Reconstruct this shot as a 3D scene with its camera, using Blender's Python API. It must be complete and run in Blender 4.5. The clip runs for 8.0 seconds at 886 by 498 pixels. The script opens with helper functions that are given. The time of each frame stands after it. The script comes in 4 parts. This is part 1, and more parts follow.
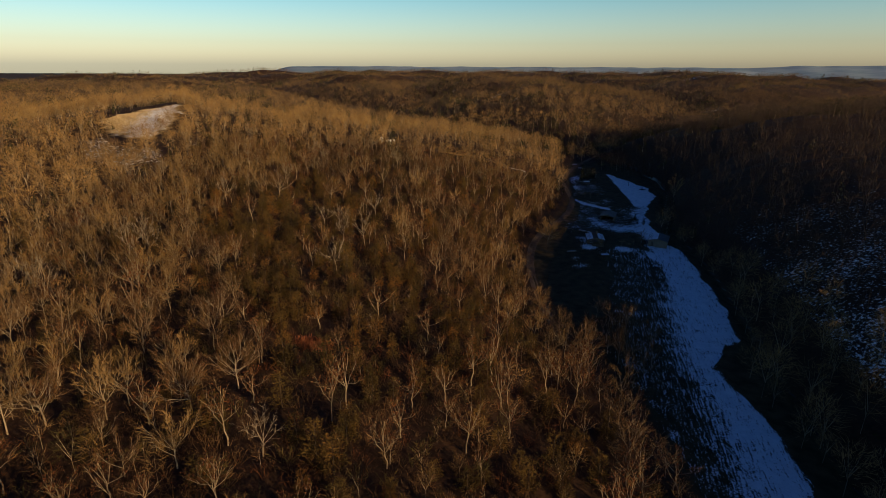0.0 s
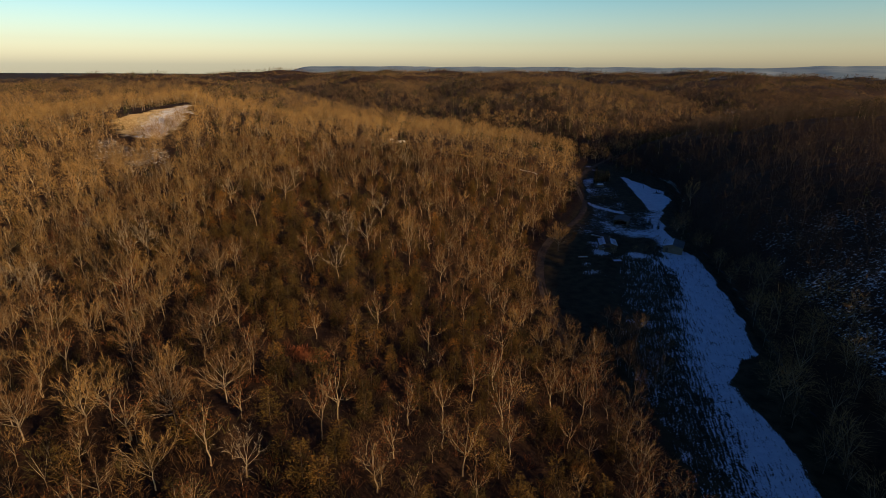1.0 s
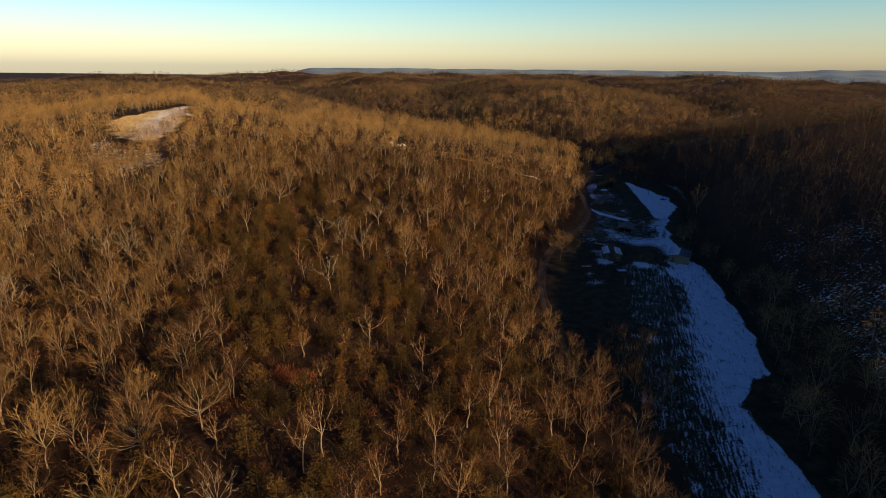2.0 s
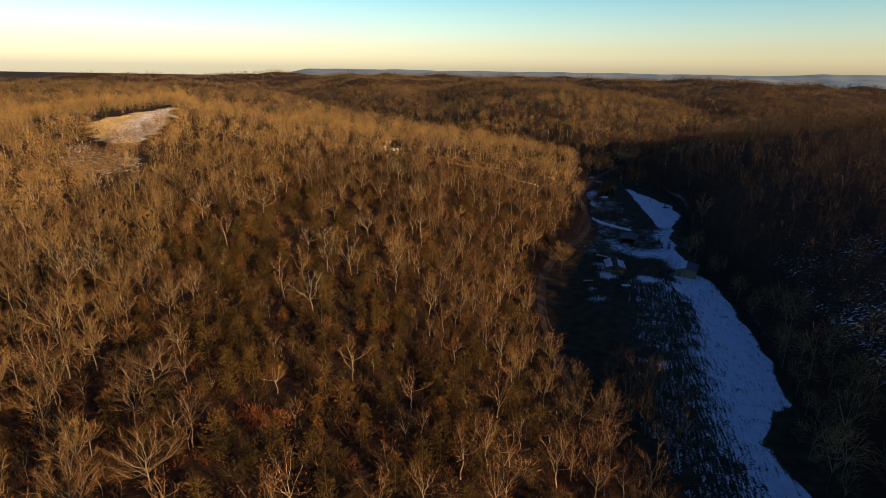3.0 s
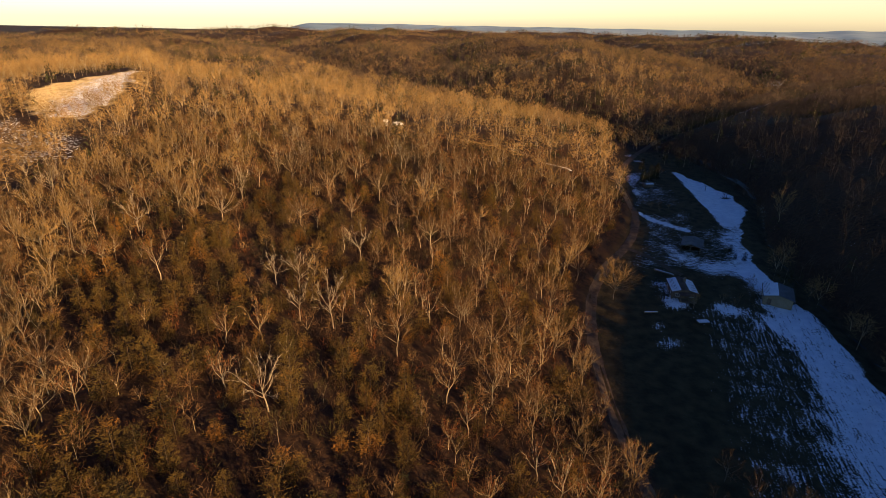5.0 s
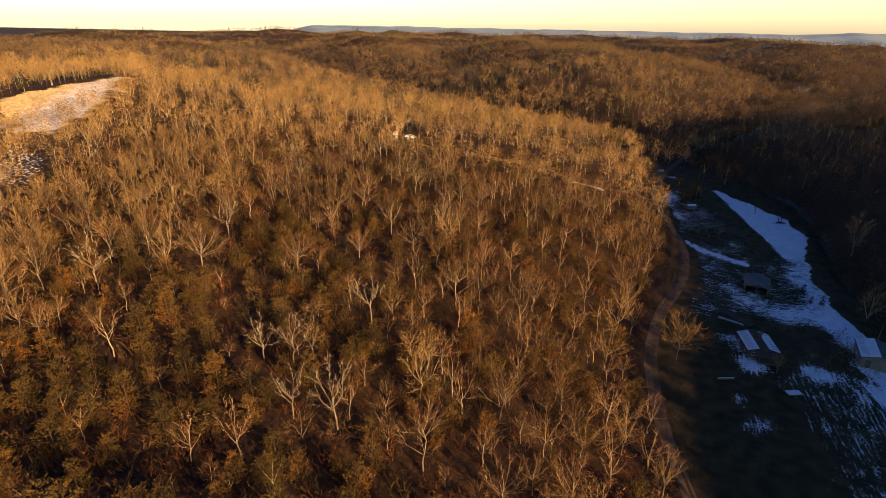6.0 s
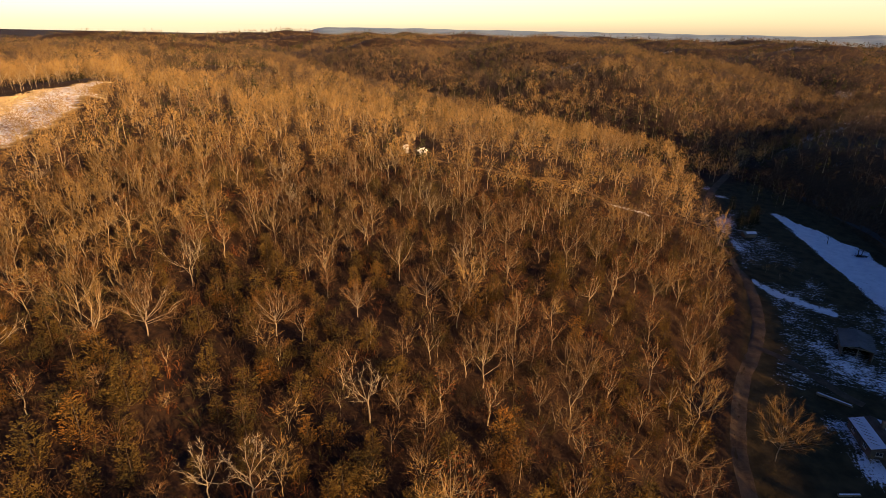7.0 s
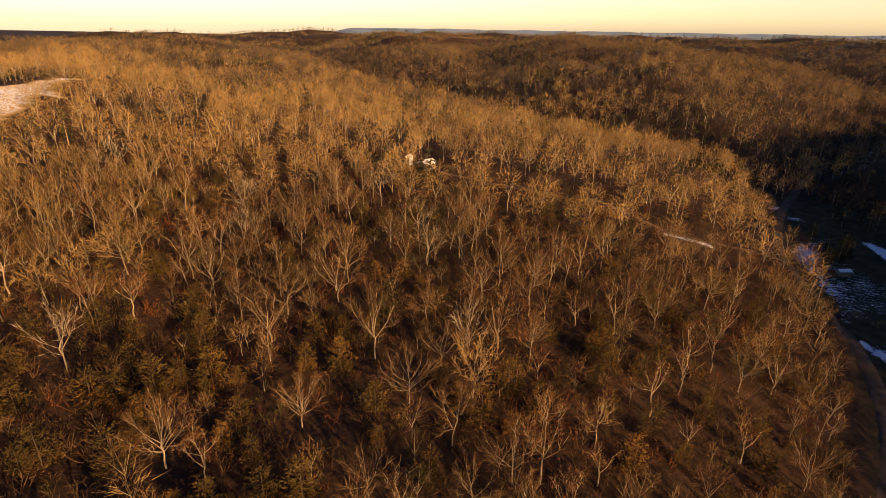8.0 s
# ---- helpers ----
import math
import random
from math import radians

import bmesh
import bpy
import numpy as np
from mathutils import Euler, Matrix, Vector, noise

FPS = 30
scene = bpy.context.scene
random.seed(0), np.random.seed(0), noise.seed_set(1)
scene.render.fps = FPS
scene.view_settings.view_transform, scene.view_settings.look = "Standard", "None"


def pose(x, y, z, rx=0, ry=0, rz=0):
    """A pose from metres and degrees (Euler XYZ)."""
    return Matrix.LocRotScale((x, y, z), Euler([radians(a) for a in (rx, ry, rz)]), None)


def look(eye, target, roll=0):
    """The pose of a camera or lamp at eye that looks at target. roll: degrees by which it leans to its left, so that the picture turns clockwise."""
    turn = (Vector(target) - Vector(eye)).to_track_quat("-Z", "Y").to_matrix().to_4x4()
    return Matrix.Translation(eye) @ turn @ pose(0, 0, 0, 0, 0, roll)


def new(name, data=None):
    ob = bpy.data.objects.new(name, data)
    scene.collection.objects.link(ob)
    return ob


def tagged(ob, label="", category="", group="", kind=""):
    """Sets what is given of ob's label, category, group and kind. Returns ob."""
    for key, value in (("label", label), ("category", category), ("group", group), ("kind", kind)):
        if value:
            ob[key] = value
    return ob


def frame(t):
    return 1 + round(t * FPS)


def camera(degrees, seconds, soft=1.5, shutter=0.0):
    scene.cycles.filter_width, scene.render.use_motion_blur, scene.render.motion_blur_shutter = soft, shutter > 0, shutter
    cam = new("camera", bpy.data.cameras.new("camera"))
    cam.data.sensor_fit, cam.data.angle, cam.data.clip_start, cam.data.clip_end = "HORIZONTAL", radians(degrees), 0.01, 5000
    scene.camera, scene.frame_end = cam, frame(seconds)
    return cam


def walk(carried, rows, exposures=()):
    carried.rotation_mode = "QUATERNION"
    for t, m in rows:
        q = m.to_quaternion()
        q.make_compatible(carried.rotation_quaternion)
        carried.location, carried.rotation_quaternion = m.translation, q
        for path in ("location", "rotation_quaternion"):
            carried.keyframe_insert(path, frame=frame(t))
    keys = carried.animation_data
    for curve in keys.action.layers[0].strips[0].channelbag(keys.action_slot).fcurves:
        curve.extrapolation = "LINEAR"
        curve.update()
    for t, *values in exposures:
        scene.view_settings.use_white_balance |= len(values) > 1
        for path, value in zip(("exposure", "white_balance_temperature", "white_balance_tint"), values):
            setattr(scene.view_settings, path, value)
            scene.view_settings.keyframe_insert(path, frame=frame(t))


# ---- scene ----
cam = camera(78.5, 8.0, soft=0.55)
PATH = [
    (0, (1.798, -0.524, 68.205), (1.787, 1.37, 67.563), 0.2),
    (0.5, (3.148, 1.804, 68.225), (3.108, 3.699, 67.584), 0.2),
    (1, (4.279, 4.234, 68.307), (4.215, 6.127, 67.665), 0.2),
    (1.5, (4.956, 7.512, 68.388), (4.879, 9.406, 67.748), 0.4),
    (3, (5.58, 22.549, 68.577), (5.522, 24.446, 67.947), 0.9),
    (3.5, (5.229, 33.212, 68.554), (5.172, 35.109, 67.92), 1.0),
    (3.6, (5.065, 35.606, 68.528), (5.008, 37.492, 67.865), 1.02),
    (3.7, (4.900, 38.000, 68.502), (4.844, 39.875, 67.810), 1.04),
    (3.8, (4.736, 40.393, 68.476), (4.681, 42.253, 67.743), 1.06),
    (3.9, (4.571, 42.787, 68.450), (4.517, 44.633, 67.681), 1.08),
    (4, (4.407, 45.181, 68.424), (4.353, 47.022, 67.645), 1.1),
    (4.5, (3.152, 57.383, 69.097), (3.091, 59.225, 68.321), 1.1),
    (5.8, (-4.974, 92.431, 68.553), (-5.053, 94.28, 67.796), 1.1),
    (6, (-6.172, 97.865, 68.692), (-6.252, 99.713, 67.931), 1.1),
    (6.5, (-8.309, 112.269, 68.619), (-8.429, 114.115, 67.86), 1.1),
    (7, (-9.896, 128.153, 67.174), (-10.015, 130.001, 66.419), 1.1),
    (7.5, (-10.074, 146.786, 65.062), (-10.217, 148.634, 64.309), 0.9),
    (8, (-8.37, 164.072, 62.84), (-8.576, 165.913, 62.086), 0.9),
]
EXPOSURES = [(0, 0.02, 6050, 9), (1.5, 0.2, 6200, 11), (3, 0.5, 6450, 12), (3.5, 0.44, 6450, 12), (4.5, 0.9, 6600, 13), (6, 1.22, 7100, 18), (7, 1.06, 7250, 20), (8, 0.93, 7400, 22)]
walk(cam, [(t, look(eye, target, roll)) for t, eye, target, roll in PATH], EXPOSURES)

# ---------------------------------------------------------------- world, sun
SUN_AZ, SUN_EL = radians(-42.0), radians(11.6)
to_sun = Vector((math.cos(SUN_AZ) * math.cos(SUN_EL), math.sin(SUN_AZ) * math.cos(SUN_EL), math.sin(SUN_EL)))
sun = new("sun", bpy.data.lights.new("sun", "SUN"))
sun.data.energy, sun.data.angle, sun.data.color = 5.0, radians(0.6), (1.0, 0.65, 0.315)
sun.matrix_world = look((0, 0, 200), Vector((0, 0, 200)) - to_sun)

world = bpy.data.worlds.new("winter_sky")
scene.world = world
world.use_nodes = True
wn, wl = world.node_tree.nodes, world.node_tree.links
sky = wn.new("ShaderNodeTexSky")
sky.sky_type, sky.sun_disc = "NISHITA", False
sky.sun_elevation, sky.sun_rotation = SUN_EL, math.pi / 2 - SUN_AZ
sky.air_density, sky.dust_density, sky.ozone_density = 1.0, 1.0, 1.0
wn["Background"].inputs["Strength"].default_value = 0.104
coord, split, ramp = wn.new("ShaderNodeTexCoord"), wn.new("ShaderNodeSeparateXYZ"), wn.new("ShaderNodeValToRGB")
wl.new(coord.outputs["Generated"], split.inputs[0]), wl.new(split.outputs["Z"], ramp.inputs[0])
SKY_TINT = [(0.0, (1.16, 1.15, 1.3)), (0.035, (0.87, 0.89, 0.98)), (0.12, (0.47, 0.73, 0.84)), (0.3, (0.095, 0.2, 0.42)), (1.0, (0.026, 0.072, 0.225))]
while len(ramp.color_ramp.elements) < len(SKY_TINT):
    ramp.color_ramp.elements.new(0.5)
for el, (at_z, c) in zip(ramp.color_ramp.elements, SKY_TINT):
    el.position, el.color = at_z, (*c, 1)
tint = wn.new("ShaderNodeMix")
tint.data_type, tint.blend_type = "RGBA", "MULTIPLY"
tint.inputs[0].default_value = 1.0
wl.new(sky.outputs[0], tint.inputs[6]), wl.new(ramp.outputs[0], tint.inputs[7])
gain = wn.new("ShaderNodeVectorMath")
gain.operation = "SCALE"
gain.inputs["Scale"].default_value = 1.6
wl.new(tint.outputs[2], gain.inputs[0]), wl.new(gain.outputs[0], wn["Background"].inputs["Color"])


# ---------------------------------------------------------------- materials
def rgb(c):
    return (c[0], c[1], c[2], 1.0)


def mat(name, a, b, scale=1.0, rough=0.9, fine=None, metal=0.0, bump=0.0, bump_scale=20.0, per_object=0.0, spec=0.2, patches=None, patch_scale=0.03):
    """Two colours mixed by noise at two scales, with relief."""
    m = bpy.data.materials.new(name)
    m.use_nodes = True
    n, l = m.node_tree.nodes, m.node_tree.links
    p = n["Principled BSDF"]
    p.inputs["Roughness"].default_value, p.inputs["Metallic"].default_value = rough, metal
    p.inputs["Specular IOR Level"].default_value = spec
    geo = n.new("ShaderNodeNewGeometry")
    big, small = n.new("ShaderNodeTexNoise"), n.new("ShaderNodeTexNoise")
    big.inputs["Scale"].default_value, small.inputs["Scale"].default_value = scale, fine or scale * 9
    big.inputs["Detail"].default_value = small.inputs["Detail"].default_value = 3
    for t in (big, small):
        l.new(geo.outputs["Position"], t.inputs["Vector"])
    add = n.new("ShaderNodeMath")
    add.operation = "MULTIPLY_ADD"
    add.inputs[1].default_value = 0.6
    l.new(small.outputs["Fac"], add.inputs[0]), l.new(big.outputs["Fac"], add.inputs[2])
    fac = add.outputs[0]
    if per_object:
        info = n.new("ShaderNodeObjectInfo")
        vary = n.new("ShaderNodeMath")
        vary.operation = "MULTIPLY_ADD"
        vary.inputs[1].default_value = per_object
        l.new(info.outputs["Random"], vary.inputs[0]), l.new(fac, vary.inputs[2])
        fac = vary.outputs[0]
    ramp = n.new("ShaderNodeMapRange")
    ramp.inputs["From Min"].default_value, ramp.inputs["From Max"].default_value = 0.55, 1.05 + per_object
    l.new(fac, ramp.inputs["Value"])
    mix = n.new("ShaderNodeMix")
    mix.data_type = "RGBA"
    mix.inputs[6].default_value, mix.inputs[7].default_value = rgb(a), rgb(b)
    l.new(ramp.outputs[0], mix.inputs[0]), l.new(mix.outputs[2], p.inputs["Base Color"])
    if patches:
        wide, some, over = n.new("ShaderNodeTexNoise"), n.new("ShaderNodeMapRange"), n.new("ShaderNodeMix")
        wide.inputs["Scale"].default_value, wide.inputs["Detail"].default_value = patch_scale, 3
        some.inputs["From Min"].default_value, some.inputs["From Max"].default_value = 0.55, 0.75
        over.data_type = "RGBA"
        over.inputs[7].default_value = rgb(patches)
        l.new(geo.outputs["Position"], wide.inputs["Vector"]), l.new(wide.outputs["Fac"], some.inputs["Value"])
        l.new(some.outputs[0], over.inputs[0]), l.new(mix.outputs[2], over.inputs[6])
        l.new(over.outputs[2], p.inputs["Base Color"])
    if bump:
        bn, bt = n.new("ShaderNodeBump"), n.new("ShaderNodeTexNoise")
        bt.inputs["Scale"].default_value = bump_scale
        bn.inputs["Strength"].default_value, bn.inputs["Distance"].default_value = 0.6, bump
        l.new(geo.outputs["Position"], bt.inputs["Vector"]), l.new(bt.outputs["Fac"], bn.inputs["Height"])
        l.new(bn.outputs["Normal"], p.inputs["Normal"])
    return m


BARK = mat("bark", (0.09, 0.066, 0.042), (0.47, 0.36, 0.22), 0.12, per_object=0.2)
PALE_BARK = mat("pale_bark", (0.15, 0.112, 0.075), (0.38, 0.3, 0.2), 0.3, fine=1.5, per_object=0.2)
TWIG = mat("twigs", (0.036, 0.022, 0.009), (0.39, 0.238, 0.082), 0.09, fine=0.5, per_object=0.2, patches=(0.15, 0.088, 0.045))
RUSSET_TWIG = mat("russet_twigs", (0.026, 0.014, 0.007), (0.2, 0.105, 0.038), 0.09, fine=0.5, per_object=0.2, patches=(0.1, 0.072, 0.026), patch_scale=0.06)
BROWN_BRUSH = mat("brown_brush", (0.02, 0.012, 0.006), (0.13, 0.07, 0.028), 0.12, fine=0.6)
OLIVE_BRUSH = mat("olive_brush", (0.014, 0.013, 0.004), (0.1, 0.075, 0.02), 0.12, fine=0.6)
FAR_TWIG = mat("far_twigs", (0.075, 0.048, 0.022), (0.21, 0.132, 0.055), 0.02, fine=0.12, patches=(0.12, 0.085, 0.05), patch_scale=0.012)
# Darker grey brown twigs: partly random tone, partly shade put into the colour.
DULL_SHADE_TWIG = mat("dull_shade_twigs", (0.022, 0.017, 0.013), (0.12, 0.082, 0.056), 0.09, fine=0.5)
# Dark stems; over the right-hand hill this colour stands in for shade.
STEM = mat("dark_and_shaded_stems", (0.022, 0.016, 0.011), (0.1, 0.068, 0.042), 0.1, fine=0.5)
CEDAR = mat("cedar_foliage", (0.008, 0.011, 0.005), (0.04, 0.04, 0.016), 0.3, fine=1.5)
HILL_PINE = mat("hill_pine_foliage", (0.012, 0.015, 0.006), (0.07, 0.06, 0.019), 0.06, fine=0.3)
RUST = mat("dry_oak_leaves", (0.05, 0.018, 0.006), (0.19, 0.066, 0.019), 0.1, fine=0.8, per_object=0.2)
NEEDLE = mat("pine_foliage", (0.012, 0.012, 0.004), (0.15, 0.088, 0.017), 0.12, fine=0.4, per_object=0.25, patches=(0.23, 0.098, 0.018), patch_scale=0.13)


# ---------------------------------------------------------------- the lie of the land
EDGE_Y = [-300, 0, 72, 98, 150, 184, 205, 246, 286, 330, 360, 384]
EDGE_L = [36, 42, 44, 44, 31, 32, 36, 56, 70, 75, 84, 94]
EDGE_R = [52, 64, 72, 77, 89, 96, 98, 104, 119, 122, 114, 106]
SIDE_VALLEY = [(99, 384), (66, 422), (-14, 500), (-60, 560), (-120, 640), (-205, 770), (-300, 930), (-380, 1200)]
UPPER_VALLEY = [(100, 384), (140, 430), (185, 488), (255, 560), (288, 660), (290, 780), (245, 930), (150, 1150)]
EAST_VALLEY = [(255, 560), (390, 640), (560, 720), (800, 780)]
WEST_VALLEY = [(-60, 560), (-20, 680), (-60, 830), (-30, 1000)]


def to_line(x, y, line):
    """Distance in plan from points to a polyline."""
    best = np.full(np.shape(x), 1e9)
    for (ax, ay), (bx, by) in zip(line, line[1:]):
        ux, uy = bx - ax, by - ay
        t = np.clip(((x - ax) * ux + (y - ay) * uy) / (ux * ux + uy * uy), 0, 1)
        best = np.minimum(best, np.hypot(x - ax - t * ux, y - ay - t * uy))
    return best


def smooth(a, b, v):
    t = np.clip((v - a) / (b - a), 0, 1)
    return t * t * (3 - 2 * t)


def waves(x, y, size, seed):
    """Smooth rolling noise in -1..1 from a few crossed waves."""
    r = np.random.RandomState(seed)
    total = np.zeros(np.shape(x))
    for k in range(7):
        a, f, p = r.uniform(0, 2 * np.pi), r.uniform(0.6, 1.7) * 2 * np.pi / size, r.uniform(0, 2 * np.pi)
        total = total + np.sin((x * np.cos(a) + y * np.sin(a)) * f + p)
    return total / 4.0


def height(x, y):
    x, y = np.asarray(x, float), np.asarray(y, float)
    left, right = np.interp(y, EDGE_Y, EDGE_L), np.interp(y, EDGE_Y, EDGE_R)
    beyond = np.maximum(y - 384, 0)
    main = np.hypot(np.maximum(np.maximum(left - x, x - right), 0), beyond)
    side = np.maximum(to_line(x, y, SIDE_VALLEY) - 6, 0)
    upper = np.maximum(to_line(x, y, UPPER_VALLEY) - 8, 0)
    east = np.maximum(to_line(x, y, EAST_VALLEY) - 8, 0)
    d = np.minimum(np.minimum(main, side), np.minimum(upper, east))
    d = np.minimum(d, np.maximum(to_line(x, y, WEST_VALLEY) - 4, 0) + 25)
    floor_z = np.minimum(0.035 * np.maximum(y - 180, 0), 26) * np.exp(-d / 350)
    gentle = 13 * (1 - np.exp(-d / 40)) + 23 * (1 - np.exp(-d / 240))
    steep = 36 * (1 - np.exp(-d / 45)) + 5 * (1 - np.exp(-d / 300))
    bluff = 20 * (1 - np.exp(-d / 95)) + 25 * (1 - np.exp(-d / 230))
    over = smooth(-10, 25, y - 384 + 0.95 * (x - 90)) * smooth(380, 440, y)
    gentle = gentle * (1 - over) + bluff * over
    south = smooth(-15, 15, x - (left + right) / 2) * smooth(0, 40, 0.85 * (x - 100) + 400 - y)
    z = floor_z + gentle * (1 - south) + steep * south
    z = z - 9 * south * smooth(270, 345, y - 0.45 * (x - 110)) * smooth(15, 75, d)
    z = z - 12 * south * smooth(330, 415, y - 0.3 * (x - 150)) * smooth(15, 75, d)
    z = z + 4.5 * np.exp(-(((x - 190) / 45) ** 2 + ((y - 345) / 38) ** 2))
    z = z + 11 * np.exp(-(((x + 180) / 75) ** 2 + ((y - 345) / 85) ** 2))
    z = z + smooth(20, 120, d) * (1.6 * waves(x, y, 70, 3) + (6.0 * waves(x, y, 240, 4) + 4.5 * waves(x, y, 120, 8)) * smooth(400, 620, np.hypot(x, y)))
    z = z + 3.2 * np.exp(-(((x + 170) / 26) ** 2 + ((y - 362) / 30) ** 2))
    far = np.hypot(x, y)
    z = z + 7 * np.exp(-((x / 110) ** 2 + ((y - 860) / 120) ** 2)) + 6 * np.exp(-(((x - 290) / 60) ** 2 + ((y - 830) / 70) ** 2))
    z = z - smooth(700, 1150, far) * (10 * smooth(0.42, 0.72, x / (np.abs(y) + 1)) + 9 * smooth(-0.3, -0.5, x / (np.abs(y) + 1)))
    z = z * (1 - smooth(1500, 2600, far)) - 10 * smooth(1700, 3000, far)
    z = z - 1.3 * np.exp(-((x - right - 0.5) / 2.2) ** 2) * smooth(390, 370, y)
    z = z + smooth(5, 40, d) * 0.4 * waves(x, y, 17, 5) + 0.12 * waves(x, y, 9, 6)
    return z


def at(x, y, lift=0.0):
    return float(height(x, y)) + lift


def axis(parts):
    """Grid lines: (end, step) pieces from a start."""
    out = [parts[0]]
    for end, step in parts[1:]:
        n = max(1, int(round((end - out[-1]) / step)))
        out += list(np.linspace(out[-1], end, n + 1)[1:])
    return np.array(out)


GX = axis([-5000, (-2100, 250), (-900, 40), (-300, 15), (-206, 6), (-112, 2.2), (20, 3.4), (130, 1.5), (250, 6), (600, 15), (1900, 40), (5000, 300)])
GY = axis([-2500, (-300, 200), (-60, 20), (40, 6), (370, 1.7), (600, 7), (1200, 20), (2100, 40), (5000, 250)])


def in_poly(x, y, poly):
    inside = np.zeros(np.shape(x), bool)
    for (ax, ay), (bx, by) in zip(poly, poly[1:] + poly[:1]):
        hit = ((ay > y) != (by > y)) & (x < (bx - ax) * (y - ay) / (by - ay + 1e-9) + ax)
        inside ^= hit
    return inside


DRIVE = [(69, 308), (55, 304.5), (44.6, 301.4), (34.6, 302.2), (24.5, 311), (15.7, 315), (2.6, 312), (-6.8, 314.6), (-20, 319), (-27, 318)]
SNOW_L = ([40, 72, 101, 113, 130, 158, 187, 200, 220, 231, 251, 290, 328, 340], [48, 50, 56, 57, 61, 69, 76, 78, 86, 90, 93.5, 96, 99, 101])
CLEARING = [(-146, 276), (-149, 300), (-158, 330), (-167, 358), (-173, 338), (-188, 317), (-187, 302), (-172, 284), (-158, 272)]
FRINGE = [(-120, 228), (-132, 256), (-150, 256), (-172, 272), (-174, 260), (-150, 230)]
SNOW_R = ([72, 85, 98, 114, 128, 150, 173, 194, 218, 247, 262, 278, 295, 311, 328, 340], [64, 67, 68, 67, 79, 86, 91, 92, 90.5, 96, 103, 112.5, 113, 108.7, 101.5, 98])


def tri_mesh(name, verts, tris, mats, slots=None, smooth_shade=False):
    me = bpy.data.meshes.new(name)
    verts, tris = np.asarray(verts, np.float32), np.asarray(tris, np.int32)
    me.vertices.add(len(verts)), me.loops.add(len(tris) * 3), me.polygons.add(len(tris))
    me.vertices.foreach_set("co", verts.ravel())
    me.loops.foreach_set("vertex_index", tris.ravel())
    me.polygons.foreach_set("loop_start", np.arange(0, len(tris) * 3, 3, dtype=np.int32))
    if slots is not None:
        me.polygons.foreach_set("material_index", np.asarray(slots, np.int32))
    if smooth_shade:
        me.polygons.foreach_set("use_smooth", np.ones(len(tris), bool))
    for m in mats:
        me.materials.append(m)
    me.update(calc_edges=True)
    return me


def grid_mesh(name, xs, ys, zf, m):
    X, Y = np.meshgrid(xs, ys)
    Z = zf(X, Y)
    verts = np.stack([X.ravel(), Y.ravel(), Z.ravel()], 1)
    w = len(xs)
    i = (np.arange(len(ys) - 1)[:, None] * w + np.arange(w - 1)[None]).ravel()
    tris = np.concatenate([np.stack([i, i + 1, i + w + 1], 1), np.stack([i, i + w + 1, i + w], 1)])
    return tri_mesh(name, verts, tris, [m], smooth_shade=True), X.ravel(), Y.ravel()


